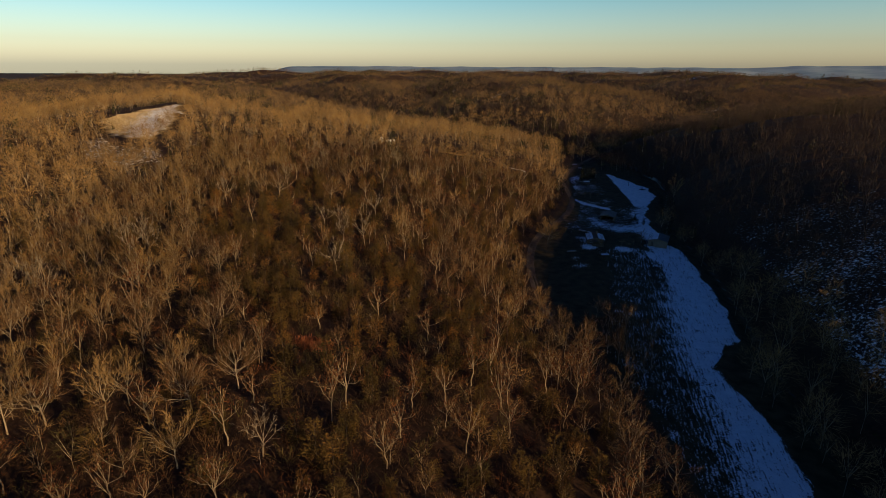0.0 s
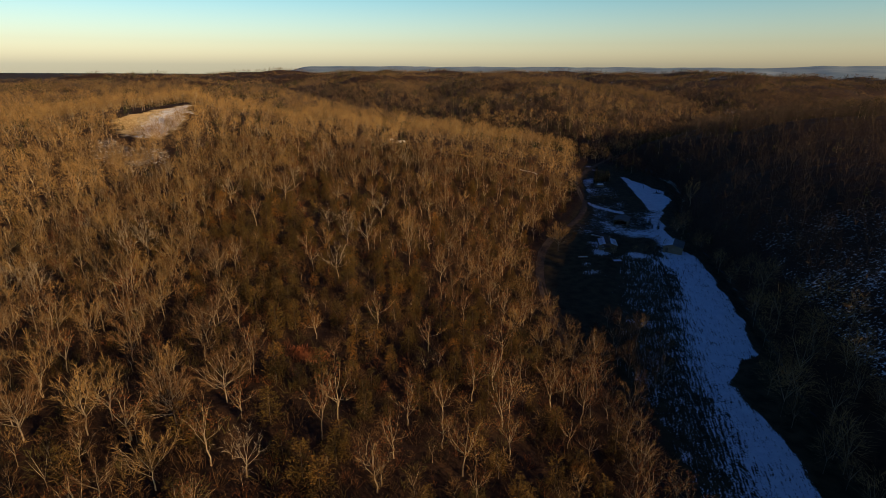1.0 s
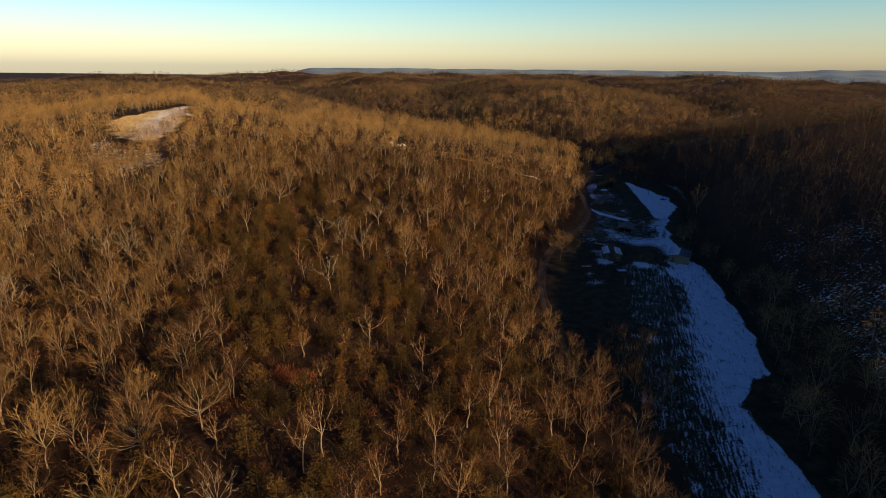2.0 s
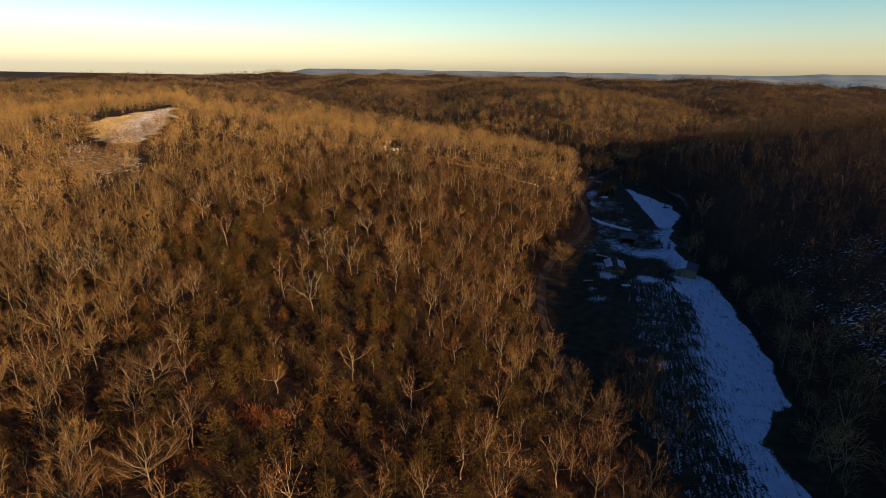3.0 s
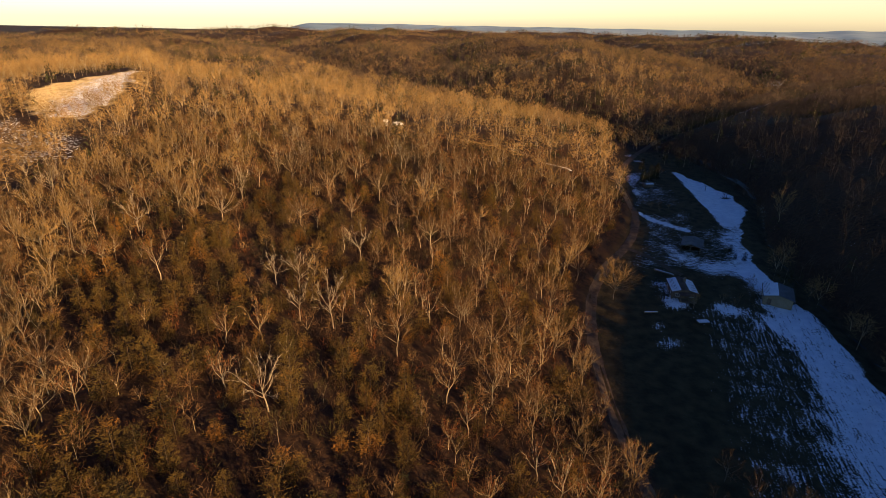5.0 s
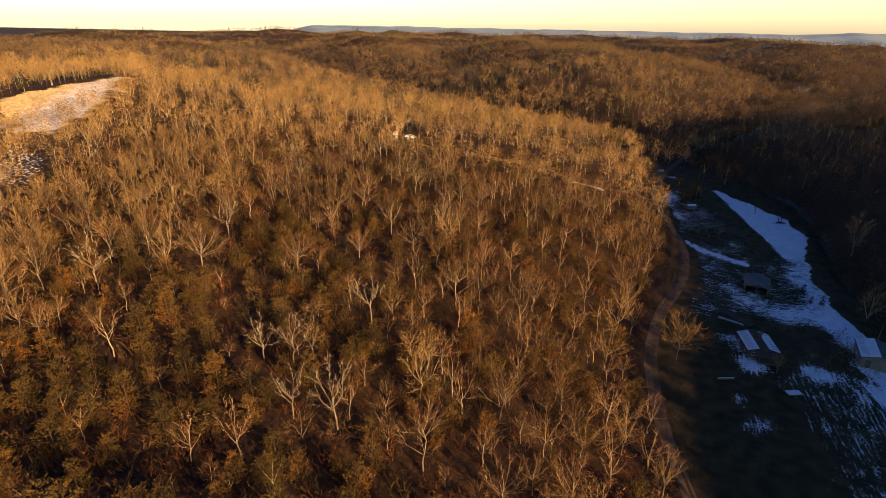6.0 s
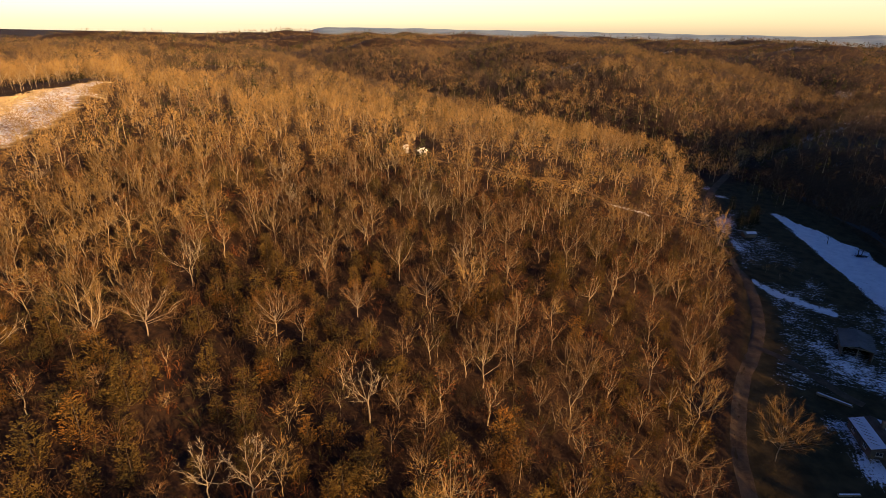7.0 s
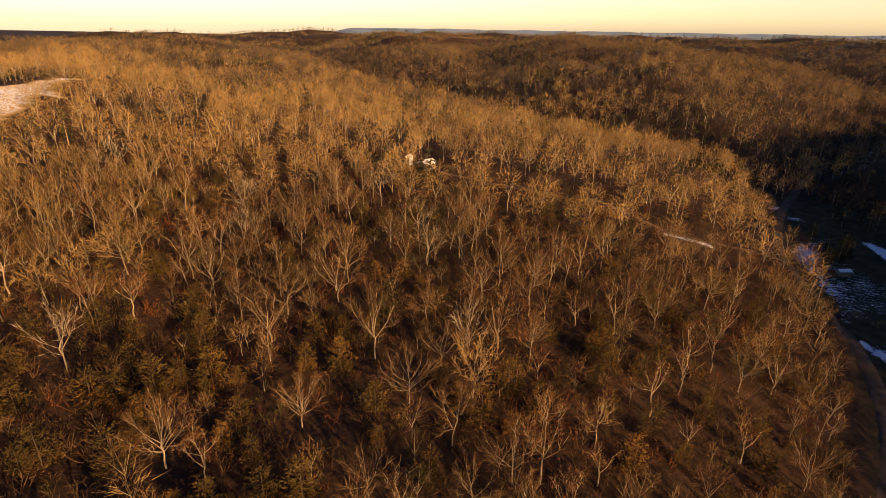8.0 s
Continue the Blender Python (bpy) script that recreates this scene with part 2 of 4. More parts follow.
def ground_material():
    m = bpy.data.materials.new("winter_ground")
    m.use_nodes = True
    n, l = m.node_tree.nodes, m.node_tree.links
    p = n["Principled BSDF"]
    p.inputs["Roughness"].default_value, p.inputs["Specular IOR Level"].default_value = 0.9, 0.15
    geo = n.new("ShaderNodeNewGeometry")

    def tex(scale, detail=4, stretch=None):
        t = n.new("ShaderNodeTexNoise")
        t.inputs["Scale"].default_value, t.inputs["Detail"].default_value = scale, detail
        if stretch:
            lie, mp = n.new("ShaderNodeMapping"), n.new("ShaderNodeMapping")
            lie.inputs["Rotation"].default_value = (0, 0, radians(15))
            mp.inputs["Scale"].default_value = stretch
            l.new(geo.outputs["Position"], lie.inputs["Vector"]), l.new(lie.outputs[0], mp.inputs["Vector"])
            l.new(mp.outputs[0], t.inputs["Vector"])
        else:
            l.new(geo.outputs["Position"], t.inputs["Vector"])
        return t.outputs["Fac"]

    def math_(op, a, b, c=None):
        q = n.new("ShaderNodeMath")
        q.operation = op
        for k, v in enumerate((a, b, c)):
            if v is None:
                continue
            if isinstance(v, (int, float)):
                q.inputs[k].default_value = v
            else:
                l.new(v, q.inputs[k])
        return q.outputs[0]

    def span(v, lo, hi):
        q = n.new("ShaderNodeMapRange")
        q.inputs["From Min"].default_value, q.inputs["From Max"].default_value = lo, hi
        l.new(v, q.inputs["Value"])
        return q.outputs[0]

    def blend(f, a, b):
        q = n.new("ShaderNodeMix")
        q.data_type = "RGBA"
        for k, v in ((0, f), (6, a), (7, b)):
            if isinstance(v, tuple):
                q.inputs[k].default_value = rgb(v)
            else:
                l.new(v, q.inputs[k])
        return q.outputs[2]

    def attr(name):
        a = n.new("ShaderNodeAttribute")
        a.attribute_name = name
        return a.outputs["Fac"]

    litter = blend(span(tex(0.9, 6), 0.35, 0.65), (0.018, 0.011, 0.007), (0.06, 0.031, 0.015))
    litter = blend(span(tex(0.06, 4), 0.4, 0.7), litter, (0.05, 0.028, 0.015))
    grass = blend(span(tex(0.35, 5), 0.35, 0.65), (0.036, 0.029, 0.011), (0.085, 0.06, 0.024))
    base = blend(attr("grass"), litter, grass)
    base = blend(attr("straw"), base, blend(span(tex(0.5, 5), 0.35, 0.65), (0.48, 0.34, 0.14), (0.7, 0.54, 0.28)))
    along = math_("MULTIPLY_ADD", tex(1.0, 3, (1.9, 0.2, 1.0)), 0.6, math_("MULTIPLY", tex(1.0, 3, (2.8, 0.7, 1.0)), 0.4))
    across = math_("MULTIPLY_ADD", tex(1.0, 3, (0.45, 1.5, 1.0)), 0.5, math_("MULTIPLY", tex(1.0, 3, (1.5, 3.6, 1.0)), 0.5))
    place = n.new("ShaderNodeSeparateXYZ")
    l.new(geo.outputs["Position"], place.inputs[0])
    turn = span(place.outputs["Y"], 195, 225)
    streak = math_("ADD", math_("MULTIPLY", across, turn), math_("MULTIPLY", along, math_("SUBTRACT", 1.0, turn)))
    loose = tex(1.2, 5)
    in_field = attr("grass")
    streak = math_("ADD", math_("MULTIPLY", streak, in_field), math_("MULTIPLY", loose, math_("SUBTRACT", 1.0, in_field)))
    patch = tex(0.22, 4)
    speck = tex(2.6, 3)
    cover = math_("ADD", math_("MULTIPLY", streak, 0.6), math_("ADD", math_("MULTIPLY", patch, 0.2), math_("MULTIPLY", speck, 0.35)))
    lim = math_("SUBTRACT", 1.02, attr("snow"))
    f = span(math_("SUBTRACT", cover, lim), -0.03, 0.06)
    snow = blend(span(tex(0.5, 4), 0.3, 0.7), (0.74, 0.76, 0.79), (0.9, 0.91, 0.92))
    l.new(blend(f, base, snow), p.inputs["Base Color"])
    bn = n.new("ShaderNodeBump")
    bn.inputs["Strength"].default_value, bn.inputs["Distance"].default_value = 0.7, 0.25
    l.new(math_("ADD", tex(1.6, 5), math_("MULTIPLY", f, 0.4)), bn.inputs["Height"])
    l.new(bn.outputs["Normal"], p.inputs["Normal"])
    return m


ground_mesh, vx, vy = grid_mesh("ground", GX, GY, height, ground_material())
left_e, right_e = np.interp(vy, EDGE_Y, EDGE_L), np.interp(vy, EDGE_Y, EDGE_R)
open_field = smooth(-3, 2, vx - left_e) * smooth(-2, 1, right_e - vx) * smooth(372, 362, vy)
snow_left = np.interp(vy, *SNOW_L)
snow_right = np.interp(vy, *SNOW_R) + 1.2 * waves(vx, vy, 14, 12)
tip = smooth(338, 327, vy)
from_edge = vx - snow_left
yard_gap = 1 - 0.45 * smooth(198, 204, vy) * smooth(222, 216, vy) * smooth(82, 79, vx)
stubble = 0.165 * smooth(-24, -9, from_edge) * yard_gap * smooth(276, 256, vy)
settled = (0.12 + 0.05 * tip) * (1 - 0.55 * smooth(198, 208, vy) * smooth(264, 250, vy)) * smooth(-4, 10, from_edge) + 0.05 * smooth(4, 18, from_edge) + 0.14 * tip * smooth(236, 262, vy) * smooth(-3, 3, from_edge)
rough_yard = 0.06 * smooth(64, 70, vx) * smooth(222, 232, vy) * smooth(290, 262, vy)
snow_amt = (0.22 + rough_yard + stubble + settled) * smooth(-0.8, 1.2, snow_right - vx)
road_x = np.interp(vy, [205, 224, 236, 250, 270, 285, 310, 335, 354], [36.8, 45.4, 53, 60, 66, 66.5, 69, 78, 87.4])
yard = smooth(3, 6, vx - road_x) * smooth(216, 228, vy) * smooth(338, 324, vy) * smooth(-0.8, 1.2, snow_right - vx)
green_strip = np.exp(-(to_line(vx, vy, [(92, 322), (95, 300), (94, 276), (88, 262)]) / 4.5) ** 2)
thicket_gap = np.exp(-(((vx - 78) / 7) ** 2 + ((vy - 277) / 5) ** 2))
yard_amt = 0.385 - 0.2 * green_strip - 0.25 * thicket_gap + 0.03 * waves(vx, vy, 24, 61)
snow_amt = snow_amt * (1 - yard) + yard_amt * yard
creek_side = smooth(9, 4, snow_right - vx) * smooth(204, 212, vy) * smooth(290, 262, vy)
snow_amt = snow_amt + 0.14 * creek_side
snow_amt = np.maximum(snow_amt, 0.6 * smooth(-1, 1.5, from_edge) * smooth(244, 264, vy) * tip * smooth(-0.8, 1.2, snow_right - vx))
for cx, cy, cr in ((70.5, 232.0, 4.0), (58.0, 212.0, 3.5), (58.0, 204.0, 3.0), (70.5, 200.5, 2.0), (68.0, 282.0, 4.0), (73.0, 314.0, 4.5), (72.0, 297.0, 3.5), (82.0, 192.0, 4.0), (76.0, 225.0, 3.0), (68.5, 239.0, 2.5), (82.0, 226.5, 2.5), (85.5, 222.0, 3.0), (71.8, 199.7, 1.8), (57.4, 201.0, 2.5), (50.0, 190.5, 2.2), (50.0, 182.0, 3.0), (78.4, 319.5, 3.0), (88.6, 347.0, 2.6), (86.5, 357.5, 3.0)):
    snow_amt = snow_amt + (0.24 - 0.15 * yard) * np.exp(-((vx - cx) ** 2 + (vy - cy) ** 2) / (1.3 * cr) ** 2)
snow_amt = snow_amt + 0.04 * np.exp(-(to_line(vx, vy, [(69, 301), (72, 292.5), (76, 284), (83, 276), (90, 262)]) / 4.0) ** 2)
snow_amt = snow_amt + 0.4 * np.exp(-(to_line(vx, vy, [(67.7, 271.5), (70, 265), (74.4, 260), (80, 255)]) / 1.1) ** 2)
for rut in ([(79.3, 202.0), (80.2, 197.2), (80.0, 191.0), (77.2, 177.0), (73.5, 162.0)], [(78.0, 196.0), (76.8, 187.5), (74.5, 177.0), (70.5, 162.0)]):
    snow_amt = snow_amt - 0.1 * np.exp(-(to_line(vx, vy, rut) / 0.9) ** 2)
snow_amt = np.minimum(snow_amt, np.where(vy < 205, 0.545, 0.62)) * open_field
hill_r = smooth(8, 12, vx - right_e) * smooth(430, 360, vy - 0.85 * np.maximum(vx - 110, 0))
snow_amt = np.maximum(snow_amt, (0.26 + 0.14 * smooth(240, 110, vy) + 0.03 * waves(vx, vy, 45, 41)) * hill_r)
gx1, gy1 = (height(vx + 4, vy) - height(vx - 4, vy)) / 8, (height(vx, vy + 4) - height(vx, vy - 4)) / 8
away = smooth(0.02, 0.2, gx1 * to_sun.x + gy1 * to_sun.y)
snow_amt = np.maximum(snow_amt, 0.4 * away * smooth(380, 430, vy) * (1 - open_field))
wx, wy = vx + 2.2 * waves(vx, vy, 16, 31), vy + 3.5 * waves(vx, vy, 13, 32)
clear_amt = in_poly(wx, wy, CLEARING).astype(float)
fringe_amt = in_poly(wx, wy, FRINGE).astype(float)
snow_amt = np.maximum(snow_amt, fringe_amt * 0.38)
snow_amt = np.maximum(snow_amt, clear_amt * (0.2 + 0.28 * smooth(-186, -162, vx + 0.15 * (vy - 300))))
snow_amt = np.maximum(snow_amt, 0.55 * smooth(3.2, 1.2, np.abs(to_line(vx, vy, [(p[0], p[1] - 2.5) for p in DRIVE[2:4]]))))
for key, val in (("snow", snow_amt), ("grass", open_field), ("straw", clear_amt)):
    a = ground_mesh.attributes.new(key, "FLOAT", "POINT")
    a.data.foreach_set("value", val.astype(np.float32))
ground = tagged(new("ground", ground_mesh), "wooded winter hills with leaf litter and patchy snow", "ground", kind="structure")


# ---------------------------------------------------------------- tree shapes
class Shape:
    """Collects tubes and slivers as triangles."""
    def __init__(self):
        self.v, self.f = [], []

    def tube(self, pts, radii, n):
        base = len(self.v)
        for i, (p, r) in enumerate(zip(pts, radii)):
            d = (pts[min(i + 1, len(pts) - 1)] - pts[max(i - 1, 0)]).normalized()
            u = d.orthogonal().normalized()
            w = d.cross(u)
            for k in range(n):
                a = 2 * math.pi * k / n
                self.v.append(p + u * (r * math.cos(a)) + w * (r * math.sin(a)))
        for i in range(len(pts) - 1):
            for k in range(n):
                a, b = base + i * n + k, base + i * n + (k + 1) % n
                self.f += [(a, b, b + n), (a, b + n, a + n)]

    def sliver(self, p, q, w, rng):
        """A twig: one thin tapering blade."""
        d = q - p
        s = d.cross(Vector((rng.gauss(0, 1), rng.gauss(0, 1), rng.gauss(0, 1)))).normalized() * (w / 2)
        i = len(self.v)
        self.v += [p - s, p + s, q]
        self.f.append((i, i + 1, i + 2))

    def leaf(self, p, size, rng):
        """A small ragged spray of foliage: two tilted triangles."""
        for _ in range(2):
            a = Vector((rng.gauss(0, 1), rng.gauss(0, 1), rng.gauss(0, 0.8))).normalized()
            b = a.cross(Vector((rng.gauss(0, 1), rng.gauss(0, 1), rng.gauss(0, 1)))).normalized()
            i = len(self.v)
            self.v += [p - a * size * 0.5, p + b * size * 0.4, p + a * size * 0.6 + b * size * 0.1]
            self.f.append((i, i + 1, i + 2))

    def arrays(self):
        return np.array([tuple(v) for v in self.v], np.float32).reshape(-1, 3), np.array(self.f, np.int32).reshape(-1, 3)


def lerp(pts, t):
    k = t * (len(pts) - 1)
    i = min(int(k), len(pts) - 2)
    return pts[i].lerp(pts[i + 1], k - i)


def bare_shape(seed, high, limbs, subs, twigs, width, leaves=0, spread=0.34, twig_w=0.05, thick=1.0):
    """A leafless hardwood: a short trunk that forks into a rounded fan of rising limbs, with fine branches and twigs that run outwards, and dry leaves where it keeps them."""
    rng = random.Random(seed)
    wood, crown, leafy = Shape(), Shape(), Shape()
    lean = Vector((rng.gauss(0, 0.04), rng.gauss(0, 0.04), 1)).normalized()
    top = high * rng.uniform(0.42, 0.6)
    trunk = [lean * (top * k / 4) + Vector((rng.gauss(0, 0.12), rng.gauss(0, 0.12), 0)) * (k > 0) for k in range(5)]
    trunk[0] = Vector((0, 0, -0.8))
    r0 = high * 0.0125 * thick
    wood.tube(trunk, [r0 * 1.2, r0, r0 * 0.8, r0 * 0.6, r0 * 0.35], 5)
    heart = lean * (high * 0.3)
    turn = rng.uniform(0, 6.28)
    for k in range(limbs):
        t = rng.uniform(0.38, 0.98) if k else 1.0
        p = lerp(trunk, t)
        az = turn + k * 2.4 + rng.uniform(-0.4, 0.4)
        out = high * spread * width * rng.uniform(0.45, 1.0) * (1.0 if k else 0.2)
        edge = out / (high * spread * width)
        rise = max((high * math.sqrt(max(1.0 - 0.72 * edge * edge, 0.1)) - p.z) * rng.uniform(0.78, 1.0), high * 0.12)
        tip = p + Vector((math.cos(az) * out, math.sin(az) * out, rise))
        knee = p.lerp(tip, 0.45) + Vector((math.cos(az), math.sin(az), -0.2)) * out * 0.14 + Vector((rng.gauss(0, 0.15), rng.gauss(0, 0.15), 0))
        limb = [p, p.lerp(knee, 0.6), knee, knee.lerp(tip, 0.55) + Vector((rng.gauss(0, 0.18), rng.gauss(0, 0.18), 0.12)), tip]
        rl = r0 * (0.6 - 0.26 * t)
        wood.tube(limb, [rl, rl * 0.85, rl * 0.62, rl * 0.4, rl * 0.14], 3)
        for s in range(subs):
            b = lerp(limb, 0.22 + 0.78 * (s + rng.random()) / subs)
            d = (b - heart).normalized() + Vector((rng.gauss(0, 0.38), rng.gauss(0, 0.38), rng.gauss(0.12, 0.25)))
            d.normalize()
            e = b + d * high * 0.16 * rng.uniform(0.6, 1.25)
            wood.sliver(b, e, 0.045 * high / 10 + rl * 0.2, rng)
            for w in range(twigs):
                q = b.lerp(e, rng.uniform(0.15, 1.0))
                dd = (d + Vector((rng.gauss(0, 0.5), rng.gauss(0, 0.5), rng.gauss(0.1, 0.4)))).normalized()
                crown.sliver(q, q + dd * rng.uniform(0.6, 1.5) * high * 0.085, twig_w, rng)
            for w in range(leaves):
                q = b.lerp(e, rng.uniform(0.1, 1.1))
                leafy.leaf(q + Vector((rng.gauss(0, 0.45), rng.gauss(0, 0.45), rng.gauss(0, 0.35))), rng.uniform(0.2, 0.4), rng)
    return wood.arrays(), crown.arrays(), leafy.arrays()


def cedar_shape(seed, high, tiers, sprays, wide=0.24, size=0.55):
    """A young cedar or scrub pine: short trunk and a ragged tapering crown of foliage sprays."""
    rng = random.Random(seed)
    wood, leafy = Shape(), Shape()
    wood.tube([Vector((0, 0, -0.6)), Vector((0.05, 0, high * 0.45)), Vector((0, 0.05, high * 0.95))], [high * 0.016, high * 0.011, 0.02], 5)
    for k in range(tiers):
        f = (k + 0.5) / tiers
        z = high * (0.12 + 0.88 * f)
        r = high * wide * (1.03 - f) ** 0.5 * (0.72 + 0.4 * f) * rng.uniform(0.7, 1.25)
        boughs = max(3, int(8 * (1.05 - f)))
        ph = rng.uniform(0, 6.28)
        for b in range(boughs):
            az = ph + 6.28 * b / boughs + rng.uniform(-0.3, 0.3)
            rr = r * rng.uniform(0.7, 1.15)
            tip = Vector((math.cos(az) * rr, math.sin(az) * rr, z - rr * 0.1 + rng.uniform(-0.2, 0.4)))
            for s in range(sprays):
                u = rng.uniform(0.1, 1.0) ** 0.6
                q = Vector((0, 0, z)).lerp(tip, u) + Vector((rng.gauss(0, 0.22), rng.gauss(0, 0.22), rng.gauss(0, 0.22)))
                aim = Vector((math.cos(az) + rng.gauss(0, 0.6), math.sin(az) + rng.gauss(0, 0.6), rng.uniform(0.0, 1.3))).normalized()
                leafy.sliver(q, q + aim * size * rng.uniform(0.7, 1.3), size * rng.uniform(0.24, 0.46), rng)
    return wood.arrays(), (np.zeros((0, 3), np.float32), np.zeros((0, 3), np.int32)), leafy.arrays()


def joined(shape):
    """One vertex and face array of all three, with slot numbers 0 wood, 1 twigs, 2 leaves."""
    vs, fs, ss, off = [], [], [], 0
    for slot, (v, f) in enumerate(shape):
        vs.append(v), fs.append(f + off), ss.append(np.full(len(f), slot))
        off += len(v)
    return np.concatenate(vs), np.concatenate(fs), np.concatenate(ss)


def woods(name, shapes, spots, mats, label):
    """Many trees joined into one object. spots: variant, x, y, z, scale, turn, stretch."""
    spots = np.asarray(spots, float)
    V, F, S, off = [], [], [], 0
    for k, shape in enumerate(shapes):
        v, f, s = joined(shape)
        mine = spots[spots[:, 0] == k]
        if not len(mine):
            continue
        c, sn = np.cos(mine[:, 5])[:, None], np.sin(mine[:, 5])[:, None]
        sc = mine[:, 4][:, None]
        X = (v[None, :, 0] * c - v[None, :, 1] * sn) * sc + mine[:, 1][:, None]
        Y = (v[None, :, 0] * sn + v[None, :, 1] * c) * sc + mine[:, 2][:, None]
        Z = v[None, :, 2] * sc * mine[:, 6][:, None] + mine[:, 3][:, None]
        V.append(np.stack([X, Y, Z], 2).reshape(-1, 3))
        F.append((f[None] + (np.arange(len(mine)) * len(v))[:, None, None] + off).reshape(-1, 3))
        S.append(np.tile(s, len(mine)))
        off += len(mine) * len(v)
    me = tri_mesh(name, np.concatenate(V), np.concatenate(F), mats, np.concatenate(S))
    return tagged(new(name, me), label, "woodland", kind="stuff")


# ---------------------------------------------------------------- where the trees stand
def spread_points(x0, x1, y0, y1, step, seed):
    r = np.random.RandomState(seed)
    gx, gy = np.meshgrid(np.arange(x0, x1, step), np.arange(y0, y1, step))
    gx = gx + (np.arange(gx.shape[0]) % 2 * step / 2)[:, None]
    return gx.ravel() + r.uniform(-0.42, 0.42, gx.size) * step, gy.ravel() + r.uniform(-0.42, 0.42, gx.size) * step




SPREADING = [(-43, 206, 1.0), (-19, 222, 0.95), (-61, 199, 1.15), (-54, 63, 1.1), (-32, 76, 1.05), (-37, 70, 1.0), (-61, 135, 0.9), (-43, 97, 0.95), (-31, 215, 0.85), (-1.5, 257, 0.85)]


def wooded(x, y):
    """True where trees may stand."""
    left, right = np.interp(y, EDGE_Y, EDGE_L), np.interp(y, EDGE_Y, EDGE_R)
    field = (x > left - 4) & (x < np.minimum(right, np.interp(y, *SNOW_R)) + 1.5) & (y < 366)
    clear = in_poly(x, y, CLEARING) | (in_poly(x, y, FRINGE) & (np.sin(x * 45.3 + y * 17.7) > 0.1))
    track = to_line(x, y, DRIVE)
    below = (np.interp(-x, [-p[0] for p in DRIVE], [p[1] for p in DRIVE]) - y)
    drive = (track < 3.5) | (to_line(x, y, [(1, 310.5), (8, 310), (15, 309), (22, 305.5)]) < 3) | ((below > 0) & (below < 16) & (x > -30) & (x < 58) & (np.sin(x * 12.9 + y * 78.2) > -0.5))
    cabin = np.hypot(x + 30, y - 319) < 4.5
    glade = np.hypot((x + 24.5) / 5.5, (y - 94) / 3.5) < 1
    for sx0, sy0, _ in SPREADING:
        glade = glade | (np.hypot(x - sx0, y - sy0) < 3.4)
    return ~field & ~glade & ~clear & ~drive & ~cabin


NEAR = (-115, 60, 40, 285)


def is_near(x, y):
    return (x > NEAR[0]) & (x < NEAR[1]) & (y > NEAR[2]) & (y < NEAR[3])


def cedar_share(x, y):
    """Pines grow thick on the lower slope."""
    patch = np.exp(-(to_line(x, y, [(-6, 66), (-50, 200)]) / 33) ** 4)
    return np.clip(0.17 + 0.7 * patch + 0.42 * np.exp(-(((x - 2) / 36) ** 2 + ((y - 234) / 36) ** 2)) + 0.22 * waves(x, y, 55, 9), 0.03, 0.88)


def blade_shape(seed, high, blades, size, wide=1.0, stems=3, low=0.3, fat=1.0, lift=0.4):
    """A hardwood further off: a few stems and a rounded crown of branch blades that rise and fan outwards."""
    rng = random.Random(seed)
    wood, crown = Shape(), Shape()
    mid, rx, rz = high * 0.56, high * 0.31 * wide, high * 0.46
    fork = Vector((0, 0, high * low))
    wood.sliver(Vector((-0.1, 0, -0.5)), fork + Vector((0, 0, high * 0.3)), high * 0.014, rng)
    for k in range(stems):
        az = 6.28 * k / stems + rng.uniform(-0.5, 0.5)
        wood.sliver(fork * rng.uniform(0.8, 1.3), Vector((math.cos(az) * rx * 0.7, math.sin(az) * rx * 0.7, high * rng.uniform(0.75, 0.95))), high * 0.009, rng)
    for k in range(blades):
        d = Vector((rng.gauss(0, 1), rng.gauss(0, 1), rng.gauss(0.25, 0.9))).normalized()
        r = rng.uniform(0.35, 0.8)
        p = Vector((d.x * rx * r, d.y * rx * r, mid + d.z * rz * r))
        up = Vector((d.x, d.y, d.z * 0.6 + lift)).normalized() + Vector((rng.gauss(0, 0.5), rng.gauss(0, 0.5), rng.gauss(0, 0.5)))
        crown.sliver(p, p + up.normalized() * size * rng.uniform(0.8, 1.5), size * rng.uniform(0.14, 0.3) * fat, rng)
    return wood.arrays(), crown.arrays(), (np.zeros((0, 3), np.float32), np.zeros((0, 3), np.int32))


def leafy_far(seed, high, leaves, size, wide=0.26):
    """A pine further off: a stem and a ragged cone of foliage sprays."""
    rng = random.Random(seed)
    wood, leafy = Shape(), Shape()
    wood.sliver(Vector((0, 0, -0.5)), Vector((0, 0, high * 0.9)), high * 0.03, rng)
    for k in range(leaves):
        f = rng.random() ** 1.3
        r = high * wide * (1.05 - f) ** 0.7 * rng.uniform(0.5, 1.0)
        az = rng.uniform(0, 6.28)
        leafy.leaf(Vector((math.cos(az) * r, math.sin(az) * r, high * (0.15 + 0.85 * f))), size * rng.uniform(0.7, 1.3) * (1.15 - 0.5 * f), rng)
    return wood.arrays(), (np.zeros((0, 3), np.float32), np.zeros((0, 3), np.int32)), leafy.arrays()


